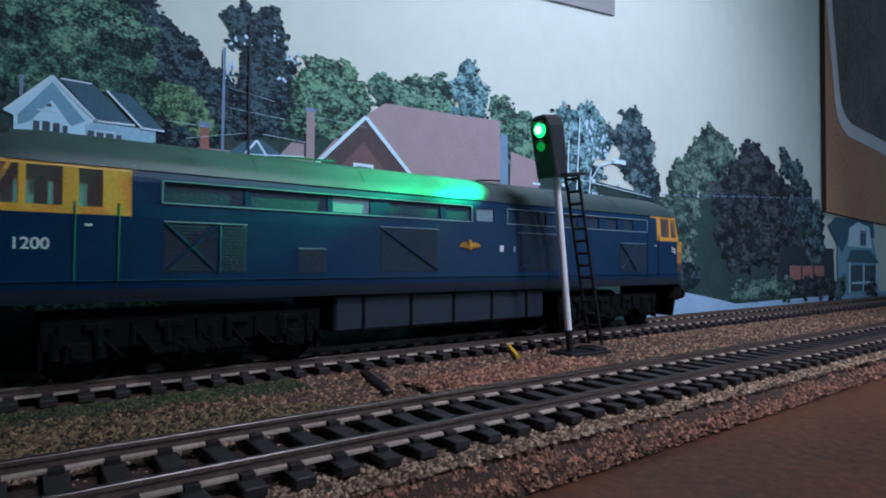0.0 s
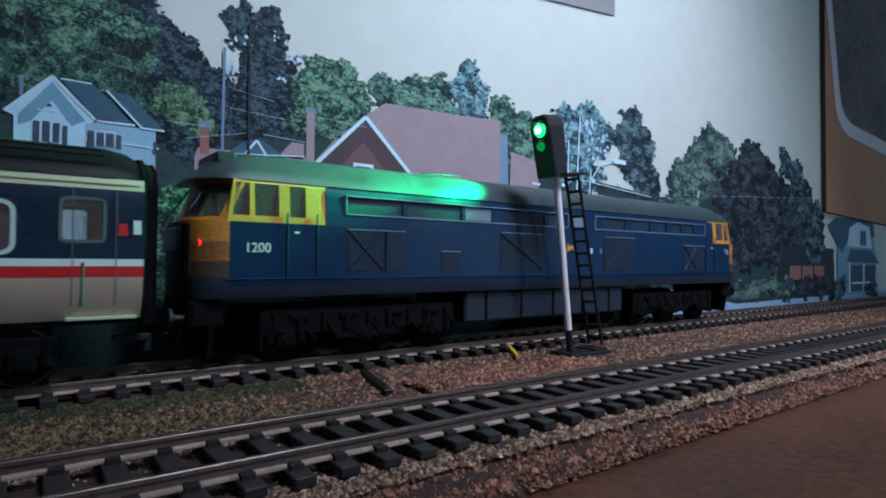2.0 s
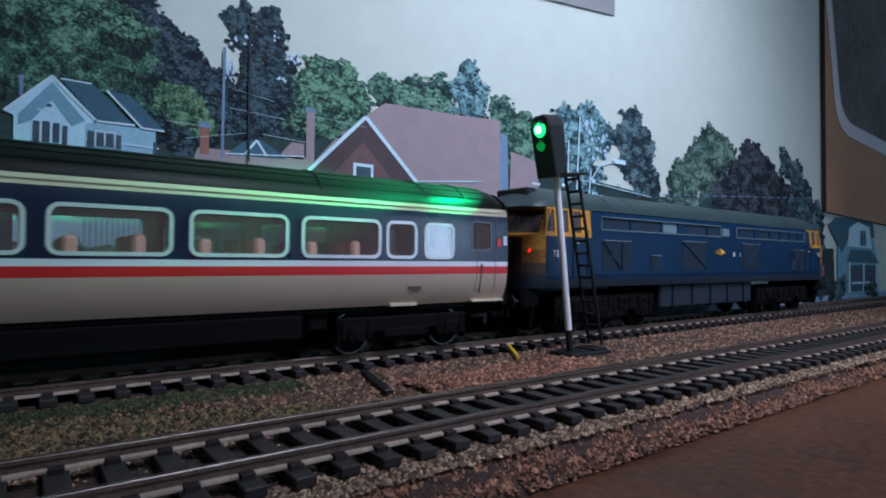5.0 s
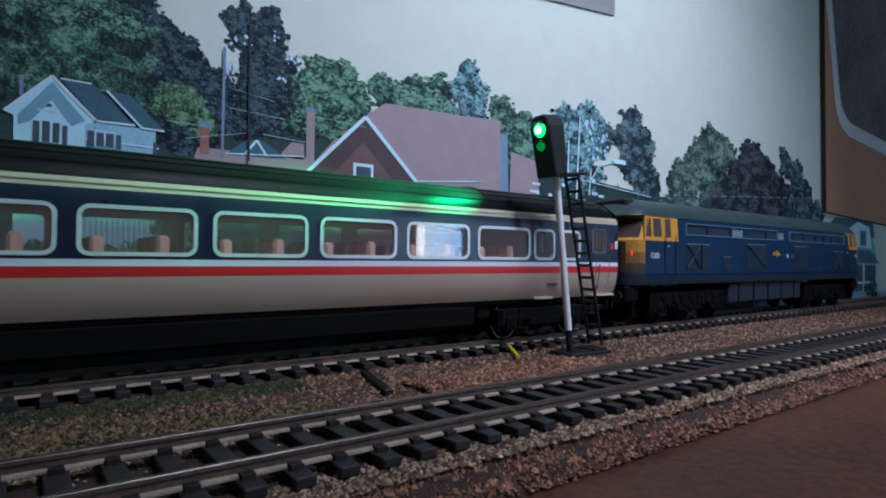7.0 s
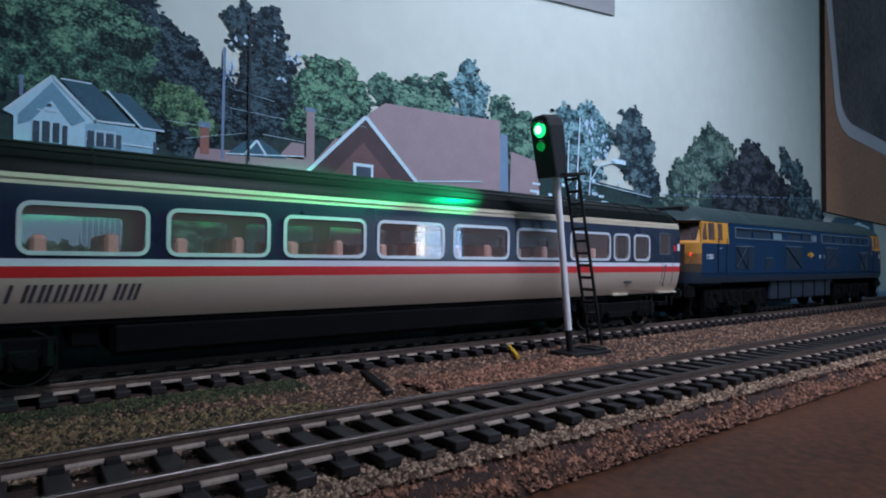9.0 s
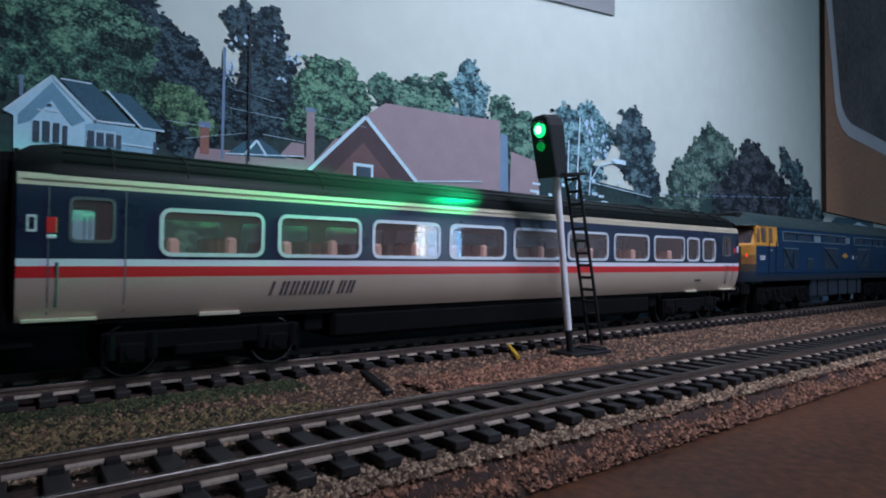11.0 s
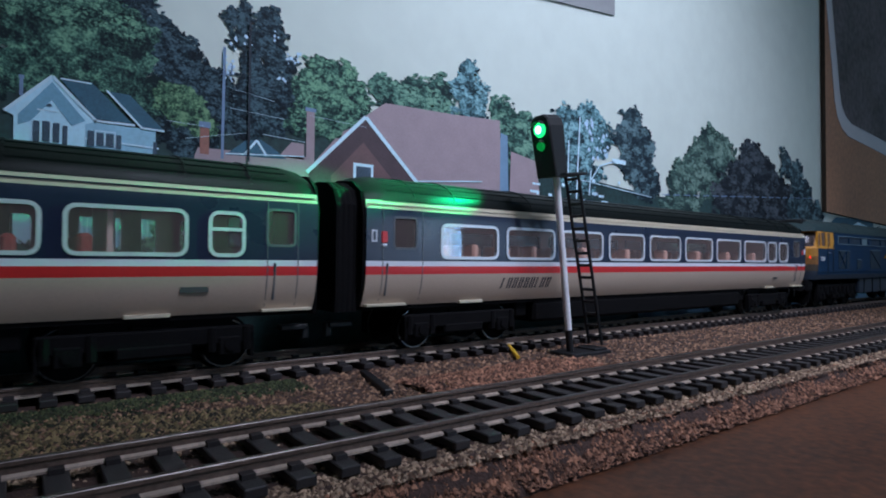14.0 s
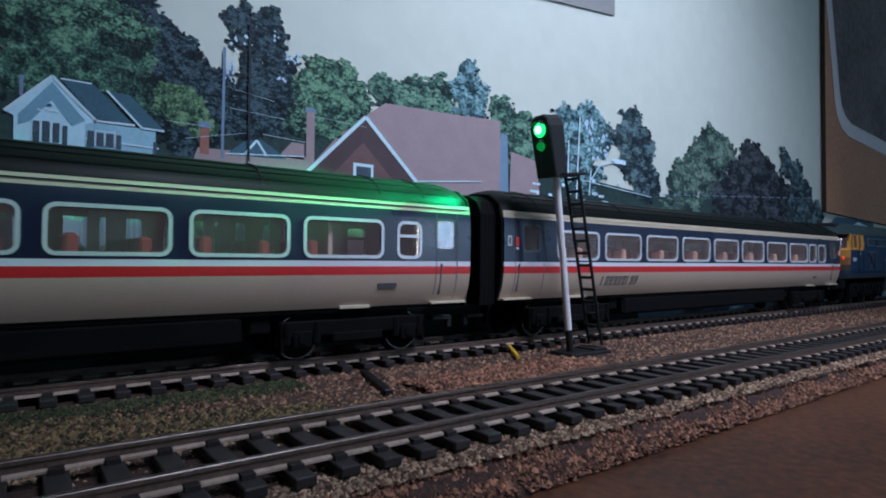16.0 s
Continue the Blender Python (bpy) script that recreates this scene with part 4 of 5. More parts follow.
def coach(name, cx, x0, x1, windows, small, doors, seat_mat, label, barred, curtains, front_fold=8, rear_fold=8):
    """An open-saloon coach. Places along it in the train's millimetres; cx is its centre."""
    thing = tagged(empty(name), label, "railway coach", "coaches of the train")
    a, b = x0 - cx, x1 - cx
    wins = [(p - cx, q - cx, 29.0, 40.6) for p, q in windows] + [(p - cx, q - cx, 29.0, 40.6) for p, q in small]
    dwin = [(p - cx, q - cx, 32.2, 41.6) for p, q in doors]
    us = [a, b] + [e + d for w in wins for e, d in ((w[0], .95), (w[1], -.95))] + [e for w in dwin for e in w[:2]]
    zs = [14.6, 15.8, 17, 18.5, 20, 22, 24.2, 26.7, 28.3, 29.95, 32.2, 39.65, 41.6, 44.0, 46.6]

    def livery(u, v):
        for p, q, lo, hi in wins:
            if p + .9 < u < q - .9 and lo + .9 < v < hi - .9:
                return None
        for p, q, lo, hi in dwin:
            if p < u < q and lo < v < hi:
                return None
        return 0 if v < 24.2 else 1 if v < 26.7 else 2 if v < 28.3 else 3 if v < 44 else 4

    for s in (-1, 1):
        bm = bmesh.new()
        sheet(bm, lambda u, v, d: (u, s * (interp(COACH_SIDE, v) - d), v), us, zs, livery, 1.0, 5)
        body = part("body_side", bm, [M_CREAM, M_RED, M_WHITE, M_NAVY, M_CANT, M_INNER], thing, "dark blue, white, red and beige striped side", True)
        for w in wins:
            window_frame(body, w[0], w[1], w[2], w[3], 17.5, s, bars=(36.0,) if (w[1] - w[0] < 12 and barred) else ())
        for w in dwin:
            window_frame(body, w[0] - .4, w[1] + .4, w[2] - .4, w[3] + .4, 17.3, s, 1.6, .7, M_GRILLE_F, "door_window")
    # roof with its gutter and ribs
    arc = [(16.6, 46.5), (16.2, 48.0), (14.6, 50.4), (11.5, 52.7), (7.5, 54.4), (3.5, 55.3), (0, 55.5)]
    ring = [(y, z) for y, z in arc] + [(-y, z) for y, z in arc[-2::-1]]
    bm = bmesh.new()
    loft(bm, [[(x, y * k, 46.5 + (z - 46.5) * h) for y, z in ring] for x, k, h in ((a, .93, .72), (a + 2.5, .98, .9), (a + 7, 1, 1), (b - 7, 1, 1), (b - 2.5, .98, .9), (b, .93, .72))])
    roof = part("roof", bm, M_CROOF, thing, "dark grey ribbed roof", True)
    for y in (15.0, 12.4, 9.0):
        for s in (-1, 1):
            z = interp([(-16.2, 48.0), (-14.6, 50.4), (-11.5, 52.7), (-7.5, 54.4), (0, 55.5)], -y)
            part("rib", box(bmesh.new(), a + 8, b - 8, s * y - .2, s * y + .2, z - .3, z + .22), M_CROOF, roof)
    for x in (b - 18, b - 34, a + 18, a + 34, b - 70, a + 70):
        bm = bmesh.new()
        loft(bm, [[(x + dx, y * 1.004, z + .3) for y, z in ring[1:-1]] for dx in (-.3, .3)])
        part("seam", bm, M_CROOF, roof)
    for s in (-1, 1):
        bm = bmesh.new()
        box(bm, a + 1, b - 1, s * 16.95 - .25, s * 16.95 + .25, 45.2, 45.5)
        part("gutter", bm, M_NAVY if barred else M_CANT, thing)
    # ends with gangway bellows
    for x, s in ((a, -1), (b, 1)):
        bm = bmesh.new()
        prof = [(-14.0, 14.6), (14.0, 14.6), (16.4, 20), (17.2, 26), (17.2, 42), (15.5, 49), (10, 52.5), (0, 53.6), (-10, 52.5), (-15.5, 49), (-17.2, 42), (-17.2, 26), (-16.4, 20)]
        loft(bm, [[(x - s * .2, y * .985, z) for y, z in prof], [(x + s * .8, y * .97, z) for y, z in prof]])
        part("end_wall", bm, M_UNDER, thing)
        bm = bmesh.new()
        gp = [(-13.5, 13), (13.5, 13), (14, 18), (14, 45), (12, 49.5), (7, 52), (0, 52.8), (-7, 52), (-12, 49.5), (-14, 45), (-14, 18)]
        folds = front_fold if s > 0 else rear_fold
        loft(bm, [[(x + s * (.8 + .9 * k), y * (1 if k % 2 else .985), 32 + (z - 32) * (1 if k % 2 else .99)) for y, z in gp] for k in range(folds)])
        part("gangway", bm, M_UNDER, thing, "black folded gangway bellows")
    # floor, underframe, tanks
    part("floor_pan", box(bmesh.new(), a + 1, b - 1, -13.6, 13.6, 13.4, 17.0), M_UNDER, thing)
    bm = bmesh.new()
    box(bm, a + 74, b - 74, -13.8, 13.8, 5.6, 13.6, 1.2)
    box(bm, a + 66, a + 72, -12, 12, 8, 13.6, .6)
    box(bm, b - 72, b - 66, -12, 12, 8, 13.6, .6)
    part("equipment_skirt", bm, M_UNDER, thing, "black underfloor equipment boxes")
    bogie(thing, a + 40, (-17.6, 17.6), 6.4, 24)
    bogie(thing, b - 40, (-17.6, 17.6), 6.4, 24)
    for x, s in ((a, -1), (b, 1)):
        bm = box(bmesh.new(), x - 4, x + 4, -2, 2, 7.4, 9, .3)
        box(bm, x + s * 4 - 1, x + s * 4 + 1, -1.2, 1.2, 4.5, 9, .3)
        part("coupling", bm, M_BLACK, thing)
    # small pale steps, door seams, cards and red boxes by the doors
    for x in (a + 8, b - 8):
        for s in (-1, 1):
            part("footboard", box(bmesh.new(), x - 7, x + 7, min(s * 14.0, s * 16.4), max(s * 14.0, s * 16.4), 14.6, 15.3, .1), M_CANT, thing, "pale door step")
    for x in (a + 42, b - 42):
        part("lifting_point", box(bmesh.new(), x - 5, x + 5, -15.4, -13.9, 14.3, 15.2, .1), M_CANT, thing)
    for x in (a + 5.6, b - 5.6, a + 20.2, b - 14):
        part("door_seam", sheet(bmesh.new(), lambda u, v, d: (x + u, -(interp(COACH_SIDE, v) + .10 - d), v), (-.12, .12), (16, 20, 24, 28, 41, 44), lambda u, v: 0, .15), M_GRILLE_F, thing)
    for x in (a + 7.2, b - 12):
        part("grab_rail", cyl(bmesh.new(), (x, -16.1, 17.8), (x, -17.75, 27.5), .35, 8), M_GRILLE_F, thing)
    # seats, tables, partitions
    k = 0
    x = a + 31
    while x < b - 52:
        for y in (-11.5, -4.6, 4.6, 11.5):
            bm = box(bmesh.new(), x - 1.5, x + 1.5, y - 3, y + 3, 17, 34.2 if k % 2 else 33.6, .8)
            box(bm, x - 5 if k % 2 else x, x if k % 2 else x + 5, y - 3, y + 3, 17, 22.5, .6)
            part("seat", bm, seat_mat, thing)
        if k % 2 == 0:
            part("table", box(bmesh.new(), x + 6, x + 11, -15, -4, 25.6, 26.4, .2), M_INNER, thing)
        k += 1
        x += 13.9 if k % 2 else 15.0
    for x in (a + 24, b - 50):
        part("partition", box(bmesh.new(), x - .6, x + .6, -15, 15, 19, 46), M_INNER, thing)
    if curtains:
        for p, q in windows:
            for x, wd in ((p - cx + 1.5, 4.0), (q - cx - 10.5, 5.0), ((p + q) / 2 - cx - 2, 3.0)):
                part("curtain", box(bmesh.new(), x, x + wd, 12.0, 12.6, 28, 42, .1), M_CURTAIN, thing)
    return thing


C1, C2, LC = -178.5, -496.0, 122.0
W1 = [(-301.8 + 28.75 * i, -301.8 + 28.75 * i + 25.2) for i in range(8)]
coach1 = coach("passenger_coach", C1, -329.0, -23.6, W1, [(-73.6, -62.3), (-59.6, -47.6)], [(-319.4, -311.2), (-39.8, -31.6)], M_SEAT,
               "striped blue, red and beige passenger coach with tan seats", False, False, 4, 9)
W2 = [(-403.8 - 29.35 * i, -403.8 - 29.35 * i + 25.6) for i in range(8)]
coach2 = coach("passenger_coach", C2, -646.5, -344.5, W2, [(-373.6, -364.4)], [(-358.6, -351.0), (-634, -626)], M_SEAT_RED,
               "striped coach with red seats and divided toilet window", True, True, 2, 8)


def slanted_bars(thing, x0, x1, z0, z1, n, m, y, name):
    """A word as plain slanted bars."""
    w, lean = (x1 - x0) / n, 1.1
    for i in range(n):
        for k in (0,) if i in (0, 6) else (0, 1):
            xa = x0 + (i + .44 * k) * w
            pts = [(xa, z0), (xa + w * .27, z0), (xa + w * .27 + lean, z1), (xa + lean, z1)]
            part(name, loft(bmesh.new(), [[(x, -(interp(COACH_SIDE, z) + d), z) for x, z in pts] for d in (-.05, y)]), m, thing)


slanted_bars(coach1, -275.0 - C1, -249.5 - C1, 18.9, 22.7, 9, M_DARKTEXT, .16, "lettering_bar")
part("number_bar", box(bmesh.new(), -379.8 - C2, -373.2 - C2, -17.05, -16.5, 20.2, 21.6), M_DARKTEXT, coach2)
part("number_bar", box(bmesh.new(), -65 - C1, -60 - C1, -16.85, -16.3, 19.6, 20.4), M_DARKTEXT, coach1)
bm = bmesh.new()
for x0, x1, z0, z1 in ((-.6, .6, 3.1, 3.6), (-.6, .6, 0, .5), (-.9, -.5, 0, 3.6), (.5, .9, 0, 3.6)):
    box(bm, x0, x1, -17.75, -17.5, z0, z1)
part("label_card", bm, M_WHITE, coach1).matrix_basis = pose((-326.4 - C1) * MM, 0, 34.0 * MM)
part("red_panel", box(bmesh.new(), -323.9 - C1, -321.9 - C1, -17.9, -17.4, 33.8, 37.2, .2), M_RED, coach1)
part("tag", box(bmesh.new(), -323.8 - C1, -322.0 - C1, -17.9, -17.4, 32.6, 33.5, .2), M_WHITE, coach1)
part("label_card", box(bmesh.new(), -25.8 - C1, -24.2 - C1, -17.8, -17.4, 34.0, 37.2), M_WHITE, coach1)
part("red_panel", box(bmesh.new(), -28.8 - C1, -27.0 - C1, -17.8, -17.4, 33.6, 36.4), M_RED, coach1)


def locomotive():
    t = tagged(empty("locomotive"), "blue diesel locomotive model with yellow cabs and grey roof", "locomotive")
    A, B = -9.0 - LC, 253.0 - LC
    # body below the waist and full-height middle
    side = [(16.6, 18.4), (17.5, 21.5), (17.5, 44.5), (17.2, 47.0), (16.4, 49.6)]
    low = [(16.6, 18.4), (17.5, 21.5), (17.5, 24.0), (17.5, 28.0), (17.5, 33.0), (17.5, 38.2)]

    def half(tab):
        return [(-y, z) for y, z in tab[::-1]] + [(y, z) for y, z in tab]

    nose_plan = [(-4.6, .42), (-4.2, .66), (-3.0, .82), (-.8, .925), (2.0, .978), (4.9, 1.0)]
    plan = [(A + u, k) for u, k in nose_plan] + [(B - u, k) for u, k in nose_plan[::-1]]
    bm = loft(bmesh.new(), [[(x, y * k, z) for y, z in half(low)] for x, k in plan])
    for f in bm.faces:
        c = f.calc_center_median()
        if min(c.x - A, B - c.x) < 4.9 and abs(f.normal.z) < .9:
            f.material_index = 1 if c.z > 33 else 3 if c.z > 28 else 4 if c.z > 24 else 2
    for f in bm.faces:
        if f.calc_center_median().z < 21.6:
            f.material_index = 2
    body = part("lower_body", bm, [M_BLUE, M_NOSE, M_GRIMEBLUE, M_NOSE_DIRT, M_GRIME_SHADOW], t, "blue body side with yellow wrapped nose", True)
    xa, xb = 22.2 - LC, 231.8 - LC
    strips = [(28.6, 123.8), (140, 224)]
    bm = bmesh.new()
    # engine-room windows open a strip into the upper body
    panes = [(29.2, 48.0, 1), (49.6, 71.2, 1), (72.8, 84.8, 0), (91.6, 110.8, 1), (113, 123.6, 1), (126, 134, 0), (146, 160, 1), (166, 178, 1), (184, 191, 1), (196, 203, 1), (208, 214, 1)]
    us = [xa, xb] + [e - LC for p, q, _ in panes for e in (p, q)]
    zs = [38.2, 42.1, 46.4, 47.5, 49.6]
    tab = [(38, 17.5), (44.5, 17.5), (47.0, 17.2), (49.6, 16.4)]

    def kind(u, v):
        return None if 42.1 < v < 46.4 and any(p - LC < u < q - LC for p, q, _ in panes) else 0

    for s in (-1, 1):
        bm = sheet(bmesh.new(), lambda u, v, d: (u, s * (interp(tab, v) - d), v), us, zs, kind, 1.0)
        part("upper_side", bm, M_BLUE, t)
        for p, q, dark in panes:
            bm = bmesh.new()
            box(bm, p - LC, q - LC, min(s * 16.6, s * 16.9), max(s * 16.6, s * 16.9), 42.1, 46.4)
            w = part("engine_window", bm, M_GRILLE if dark else M_PALEBLUE, t)
        if s < 0:
            for p, q in strips:
                for z in (41.7, 47.0):
                    part("window_beading", box(bmesh.new(), p - LC, q - LC, -17.75, -17.0, z - .18, z + .18), M_PALEBLUE, t)
                for x in (p, q):
                    part("window_beading", box(bmesh.new(), x - LC - .2, x - LC + .2, -17.75, -17.2, 41.7, 47.0), M_PALEBLUE, t)
    part("bulkhead", box(bmesh.new(), xa, xa + 1, -16.6, 16.6, 38, 50), M_INNER, t)
    part("bulkhead", box(bmesh.new(), xb - 1, xb, -16.6, 16.6, 38, 50), M_INNER, t)
    # roof
    arc = [(16.9, 49.2), (16.2, 51.0), (14.2, 53.4), (11, 55.6), (7, 57.3), (3, 58.2), (0, 58.3)]
    ring = arc + [(-y, z) for y, z in arc[-2::-1]]
    ends = [(-2.6, .5, .06), (-1.4, .72, .16), (.6, .86, .36), (3.0, .94, .62), (5.5, .98, .84), (9, 1.0, .95), (14, 1.0, 1.0)]
    secs = [(A + u, k, h) for u, k, h in ends] + [(B - u, k, h) for u, k, h in ends[::-1]]
    bm = loft(bmesh.new(), [[(x, y * k, 49.2 + (z - 49.2) * h) for y, z in ring] for x, k, h in secs])
    roof = part("roof", bm, M_LROOF, t, "dusty grey-green roof", True)
    for x in (36, 52, 84, 112, 135, 170, 205):
        bm = loft(bmesh.new(), [[(x - LC + dx, y * 1.003, z + .1) for y, z in ring[1:-1]] for dx in (-.12, .12)])
        part("roof_seam", bm, M_LROOF, roof)
    part("roof_box", box(bmesh.new(), A + 3.4, A + 9.2, -9, 9, 51.5, 57.3, .8), M_BLACK, roof, "black roof box over the cab")
    part("handrail", cyl(bmesh.new(), (60 - LC, -9, 57.4), (78 - LC, -7, 58.4), .3, 6), M_BLACK, roof)
    part("handrail", cyl(bmesh.new(), (133 - LC, -9, 57.4), (146 - LC, -7, 58.6), .35, 6), M_BLACK, roof)
    # cabs: yellow window surrounds, sloping windscreens
    for s in (-1, 1):
        x_end = A if s < 0 else B
        inner = xa if s < 0 else xb

        def X(u):  # distance from the cab's end towards the middle
            return x_end - s * u

        depth = abs(inner - x_end)
        cab = part("cab", sheet(bmesh.new(), lambda u, v, d: (X(u + (0 if u > 8 else (v - 38.2) / 12.6 * 4.2 * (1 - u / 8))), -(interp([(38, 17.5), (47, 17.3), (51, 16.0)], v) - d), v),
                                (4.2, 5.4, 10, 11.3, 17.8, 20.8, 25.4, depth), (38.2, 39.4, 39.9, 48.4, 49.6),
                                lambda u, v: None if (39.9 < v < 48.4 and (5.4 < u < 10 or 11.3 < u < 17.8 or 20.8 < u < 25.4)) else 0, 1.1), M_YELLOW, t, "yellow cab window surround")
        part("cab_side", sheet(bmesh.new(), lambda u, v, d: (X(u + (0 if u > 8 else (v - 38.2) / 12.6 * 4.2 * (1 - u / 8))), (interp([(38, 17.5), (47, 17.3), (51, 16.0)], v) - d), v),
                               (4.2, 5.4, 10, 11.3, 17.8, 20.8, 25.4, depth), (38.2, 39.4, 39.9, 48.4, 49.6),
                               lambda u, v: None if (39.9 < v < 48.4 and (5.4 < u < 10 or 11.3 < u < 17.8 or 20.8 < u < 25.4)) else 0, 1.1), M_YELLOW, t, "yellow cab window surround")
        for u0, u1 in ((5.0, 10.2), (11.1, 18.0), (20.6, 25.6)):
            for sd in (-1, 1):
                bm = bmesh.new()
                bm.faces.new([bm.verts.new((X(u), sd * 17.0 + (0 if z < 45 else -sd * .25), z)) for u, z in ((u0, 39.7), (u1, 39.7), (u1, 48.6), (u0 + (1.6 if u0 < 8 else 0), 48.6))])
                pane("cab_pane", bm, M_CABGLASS, cab, (0, -1, 0))
        # windscreen: two panes either side of a pillar
        bm = sheet(bmesh.new(), lambda u, v, d: (X(-4.0 + (v - 38.2) / 12.6 * 5.4 + d + abs(u) ** 2.4 * .0088), u, v), (-16.8, -15.6, -13, -9, -5, -1.4, 1.4, 5, 9, 13, 15.6, 16.8), (38.2, 39.4, 48.2, 49.3),
                   lambda u, v: None if 39.4 < v < 48.2 and 1.4 < abs(u) < 15.6 else 0, .8)
        scr = part("windscreen_frame", bm, M_YELLOW, t, "yellow windscreen surround")
        for y0, y1 in ((-15.7, -1.3), (1.3, 15.7)):
            bm = bmesh.new()
            ys = [y0 + (y1 - y0) * k / 5 for k in range(6)]
            loft(bm, [[(X(-3.6 + (z - 38.2) / 12.6 * 5.4 + abs(y) ** 2.4 * .0088), y, z) for z in (39.2, 48.6)] for y in ys], close=False, caps=False)
            pane("windscreen_pane", bm, M_CABGLASS, scr, (-1, 0, 0))
            part("wiper", cyl(bmesh.new(), (X(1.6), (y0 + y1) / 2, 48.6), (X(-2.4), (y0 + y1) / 2 + 3, 42), .28, 6), M_BLACK, scr)
        part("cab_desk", box(bmesh.new(), min(X(3), X(7)), max(X(3), X(7)), -14, 14, 36, 40.2, .4), M_BLACK, t)
        part("cab_seat", box(bmesh.new(), min(X(13), X(15.5)), max(X(13), X(15.5)), -11.5, -6.5, 36, 46.5, .8), M_BLACK, t)
        # nose: yellow warning panel, code panel, lamps, beam
        bow = [(0, -4.75), (7.35, -4.65), (11.5, -4.25), (13.0, -3.65), (14.35, -3.05)]
        # Thin dark sheet added to carry the grime across the nose face.
        part("nose_grime_panel", sheet(bmesh.new(), lambda u, v, d: (X(interp(bow, abs(u)) - .12 + d), u, v), (-13.4, -11.5, -7.35, 0, 7.35, 11.5, 13.4), (24.2, 29, 33, 37.4), lambda u, v: 0, .3), M_GRIME_SHADOW, t, "grimy dark panel across the nose")
        part("code_panel", box(bmesh.new(), min(X(-5.5), X(-3)), max(X(-5.5), X(-3)), -9, 9, 30.0, 36.6, .3), M_BLACK, t, "black panel on the nose")
        for y in (-14.4, 14.4):
            bm = cyl(bmesh.new(), (X(2), y, 32.6), (X(-1.9), y, 32.6), 1.25, 14)
            part("tail_lamp", bm, M_TAIL if s < 0 else M_BLACK, t, "glowing red tail lamp" if s < 0 else "")
        bm = box(bmesh.new(), min(X(-4.0), X(5)), max(X(-4.0), X(5)), -14.6, 14.6, 10.6, 18.6, 1.2)
        part("buffer_beam", bm, M_UNDER, t)
        buffers(t, x_end + s * 4.0, s)
        bm = box(bmesh.new(), min(X(-7), X(6)), max(X(-7), X(6)), -2, 2, 7, 9, .3)
        for y in (-7, -4, 4, 7):
            cyl(bm, (X(-3.5), y, 13), (X(-4.6), y, 7.5), .45, 6)
        part("coupling", bm, M_BLACK, t)
        bm = loft(bmesh.new(), [[(X(1), y, z) for y, z in ((-14.5, 12), (14.5, 12), (13, 3.4), (-13, 3.4))], [(X(2.2), y, z) for y, z in ((-14.5, 12), (14.5, 12), (13, 3.4), (-13, 3.4))]])
        part("snow_plough", bm, M_UNDER, t)
        # cab door with its rails
        for u in (20.1, 28.6):
            part("handrail", cyl(bmesh.new(), (X(u), -17.9, 23.5), (X(u), -17.9, 41), .2, 6), M_GRILLE, t)
            part("door_seam", box(bmesh.new(), X(u) - .15, X(u) + .15, -17.62, -17.3, 21.6, 38.2), M_BLACK, t)
        part("door_handle", box(bmesh.new(), min(X(22), X(23.4)), max(X(22), X(23.4)), -17.9, -17.4, 35.6, 36.1), M_TEXT, t)
    # grilles: louvres with frames and diagonal braces
    for x0, x1, z0, z1, brace, m in ((29.0, 48.6, 25.2, 37.2, "X|", M_GRILLE_OL), (62.6, 70.8, 24.9, 31.4, "", M_GRILLE_OL), (88.3, 109.8, 25.2, 38.4, "\\", M_GRILLE_OL), (145.4, 166.4, 25.0, 38.6, "/", M_GRILLE), (204.8, 223.2, 24.6, 36.4, "X", M_GRILLE)):
        bm = box(bmesh.new(), x0 - LC, x1 - LC, -17.62, -17.2, z0, z1)
        z = z0 + .5
        while z < z1 - .2:
            box(bm, x0 - LC + .3, x1 - LC - .3, -17.85, -17.6, z, z + .38)
            z += .8
        gr = part("grille", bm, m, t, "dark louvred grille")
        part("grille_lip", box(bmesh.new(), x0 - LC, x1 - LC, -18.0, -17.5, z1, z1 + .3), M_PALEBLUE, gr)
        bm = bmesh.new()
        for ch in brace:
            p = {"\\": [((x0 + .5, z1 - .5), (x1 - .5, z0 + .5))], "/": [((x0 + .5, z0 + .5), (x1 - .5, z1 - .5))], "|": [(((x0 + x1) / 2 + 3, z0), ((x0 + x1) / 2 + 3, z1))],
                 "X": [((x0 + .5, z1 - .5), (x0 + (x1 - x0) * .6, z0 + .5)), ((x0 + .5, z0 + .5), (x0 + (x1 - x0) * .6, z1 - .5))]}[ch]
            for (xa_, za_), (xb_, zb_) in p:
                cyl(bm, (xa_ - LC, -18.0, za_), (xb_ - LC, -18.0, zb_), .3, 6)
        if brace:
            part("brace", bm, M_BLUE, gr)
    # waist ledge, lining, cabside number, crest, small plates
    part("body_ledge", box(bmesh.new(), A + 4, B - 4, -17.85, -17.3, 23.2, 23.55, .1), M_BLUE, t)
    lettering("1200", 3.5, M_TEXT, t, pose((3.2 - LC) * MM, -17.56 * MM, 30.4 * MM, 90, 0, 0), "cab_number", "pale grey cabside digits")
    bm = bmesh.new()
    for k in (-1, 1):
        for i in range(4):
            a0 = radians(20 + 22 * i)
            cyl(bm, (122.9 - LC + k * .6, -17.7, 33.0), (122.9 - LC + k * (.6 + 4.0 * math.cos(a0 * .8)), -17.7, 33.0 + 1.9 * math.sin(a0) - .2), .42, 5)
    cyl(bm, (122.9 - LC, -17.7, 32.2), (122.9 - LC, -17.7, 35.6), .75, 6)
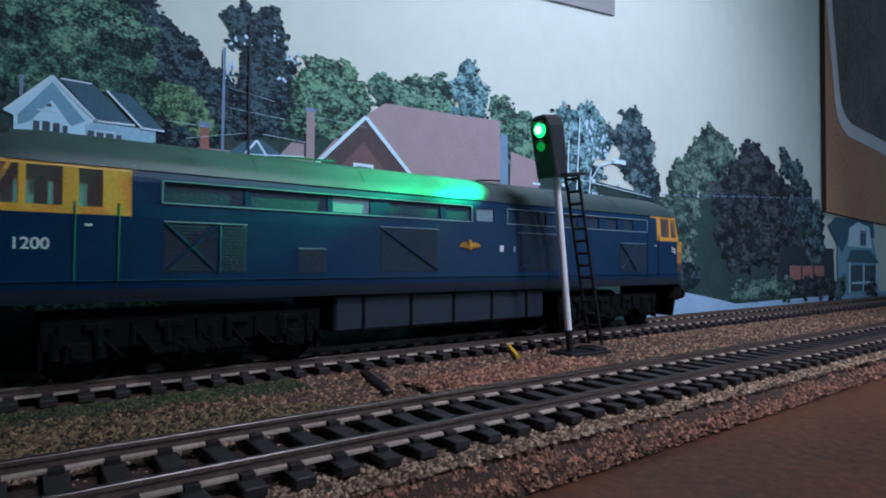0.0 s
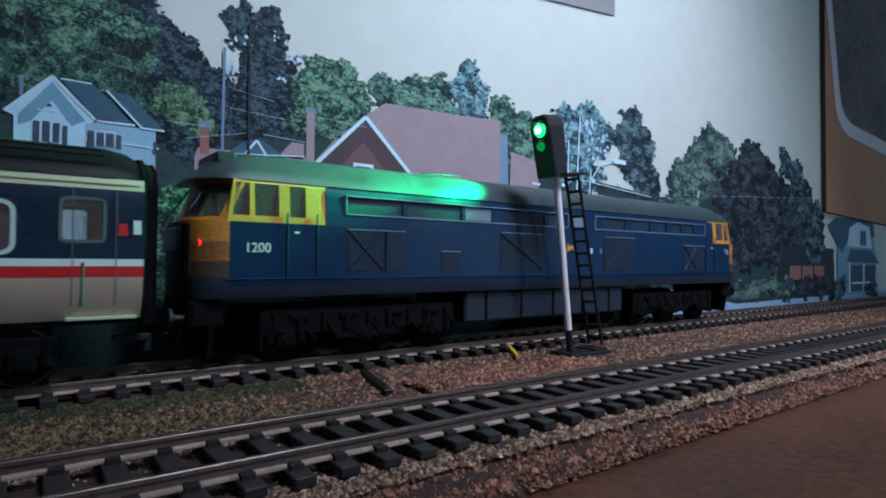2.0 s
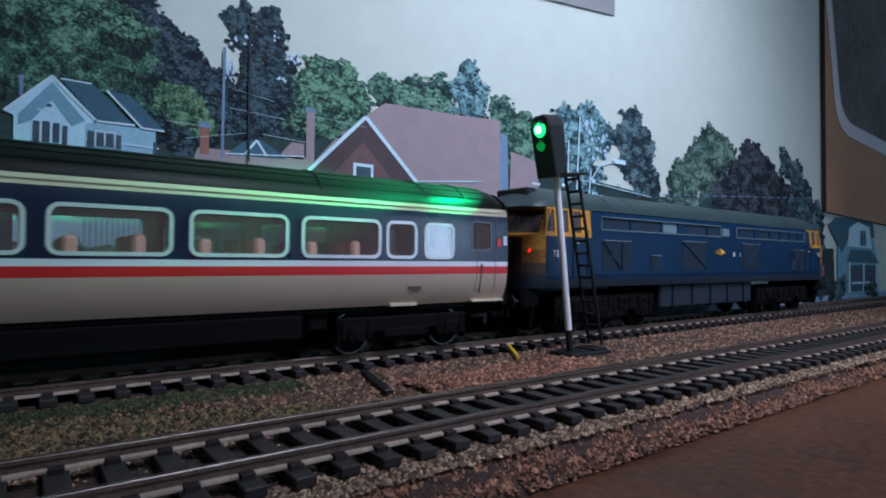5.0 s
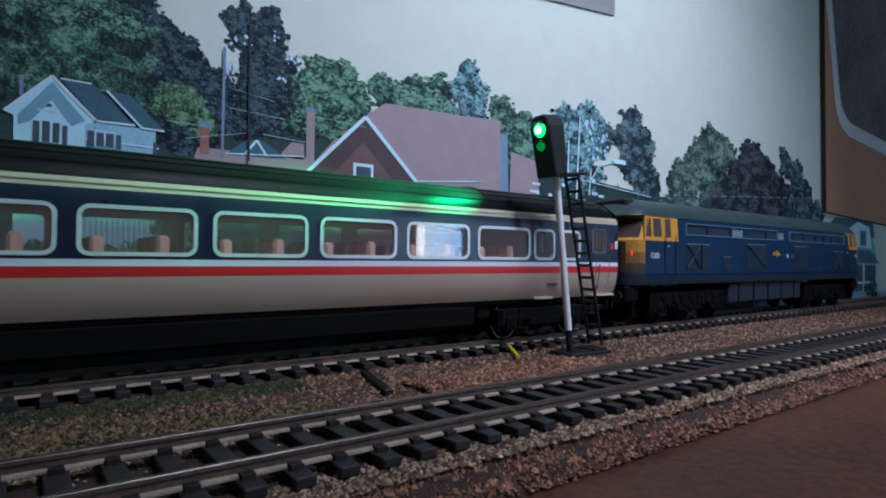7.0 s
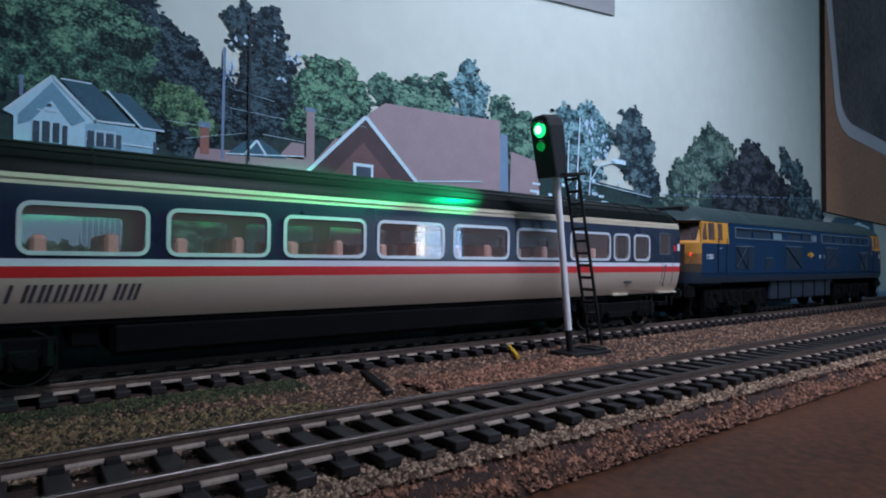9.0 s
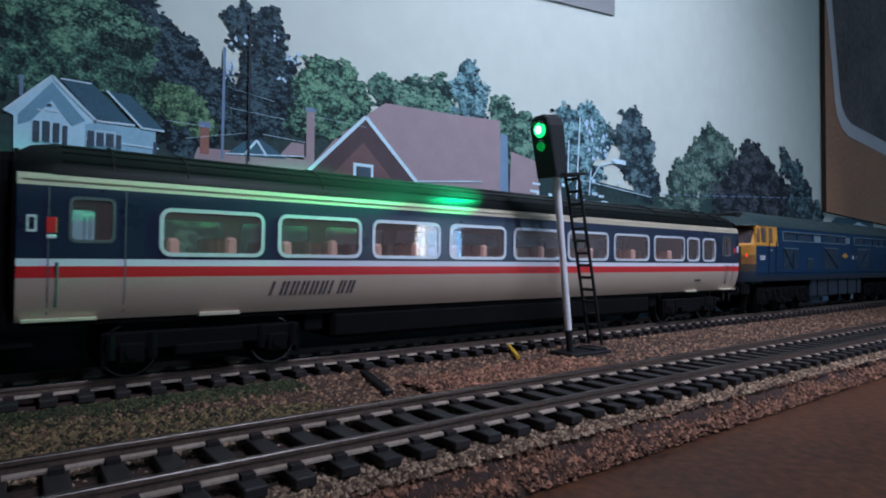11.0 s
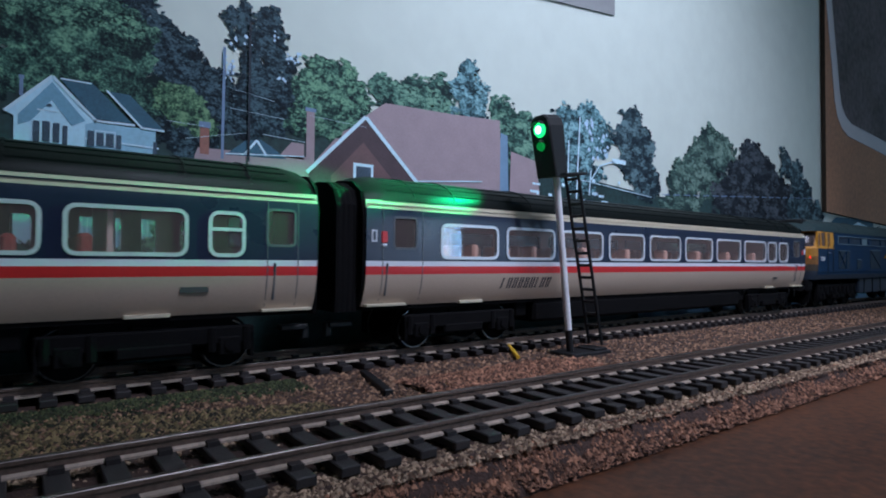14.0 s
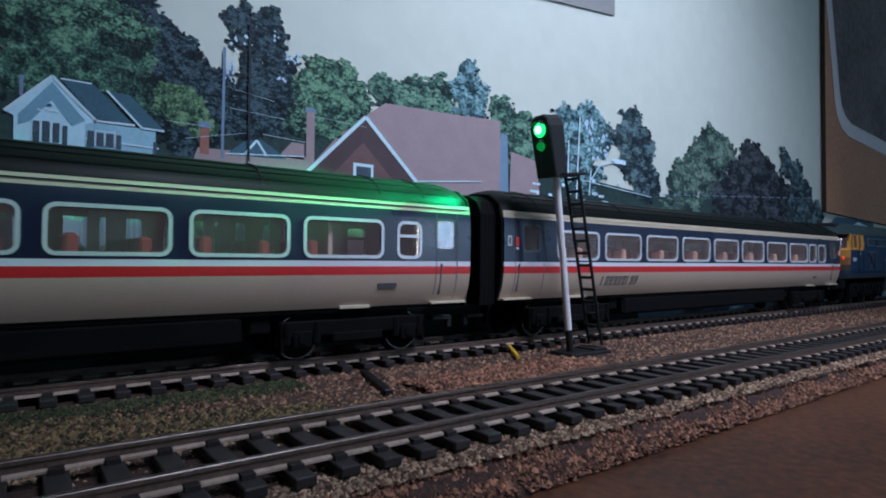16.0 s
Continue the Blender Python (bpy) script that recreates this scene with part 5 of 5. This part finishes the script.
    part("crest", bm, M_BRASS, t, "gold winged crest")
    part("works_plate", box(bmesh.new(), 136.5 - LC, 138.2 - LC, -17.8, -17.4, 31.8, 34.0), M_TEXT, t)
    part("works_plate", box(bmesh.new(), 143.0 - LC, 144.0 - LC, -17.8, -17.4, 31.8, 33.8), M_PALEBLUE, t)
    bm = bmesh.new()
    for z in (33.6, 34.6):
        box(bm, 243.2 - LC, 246.6 - LC, -17.75, -17.4, z - .22, z + .22)
    cyl(bm, (243.4 - LC, -17.7, 35.6), (245 - LC, -17.7, 34.6), .22, 5)
    cyl(bm, (246.4 - LC, -17.7, 32.6), (244.8 - LC, -17.7, 33.6), .22, 5)
    part("arrow_emblem", bm, M_TEXT, t)
    # underframe
    bm = box(bmesh.new(), 75 - LC, 162 - LC, -14.8, 14.8, 7.4, 18.2, .8)
    part("fuel_tank", bm, M_GRIMEBLUE, t, "dark blue tank between the bogies")
    for i in range(5):
        part("tank_strap", box(bmesh.new(), 84 - LC + 17 * i, 85 - LC + 17 * i, -15.1, 15.1, 7.2, 18.0), M_UNDER, t)
    bogie(t, 38 - LC, (-25.5, -1, 25.5), 7.2, 33, 7.6)
    bogie(t, 204 - LC, (-25.5, -1, 25.5), 7.2, 33, 7.6)
    return t


loco = locomotive()

# ---- movement: metres run by the train at each time ----
RUN = ((0.0, 0.0000), (0.5, 0.0121), (1.0, 0.0240), (1.5, 0.0352), (2.0, 0.0484), (2.5, 0.0631), (3.0, 0.0805), (3.5, 0.0992), (4.0, 0.1203), (6.5, 0.2160), (7.0, 0.2270), (7.5, 0.2391),
       (8.0, 0.2510), (8.5, 0.2628), (9.0, 0.2739), (11.5, 0.3439), (12.0, 0.3570), (12.5, 0.3706), (13.0, 0.3850), (13.5, 0.3988), (14.0, 0.4127), (14.5, 0.4268), (15.0, 0.4405), (15.5, 0.4543), (16.0, 0.4678))


def run_at(t):
    for (a, b), (c, d) in zip(RUN, RUN[1:]):
        if t <= c:
            return b + (d - b) * (t - a) / (c - a)
    return RUN[-1][1]


def motions():
    for thing, cx in ((loco, LC), (coach1, C1), (coach2, C2)):
        walk(thing, [(t, pose(cx * MM + d, FAR[0] * MM, RAIL * MM)) for t, d in RUN])
    steps = [i * 0.2 for i in range(81)]
    for wheel, x, r in WHEELS:
        walk(wheel, [(t, pose(x * MM, 0, r * MM, 0, math.degrees(run_at(t) / (r * MM)), 0)) for t in steps])


motions()
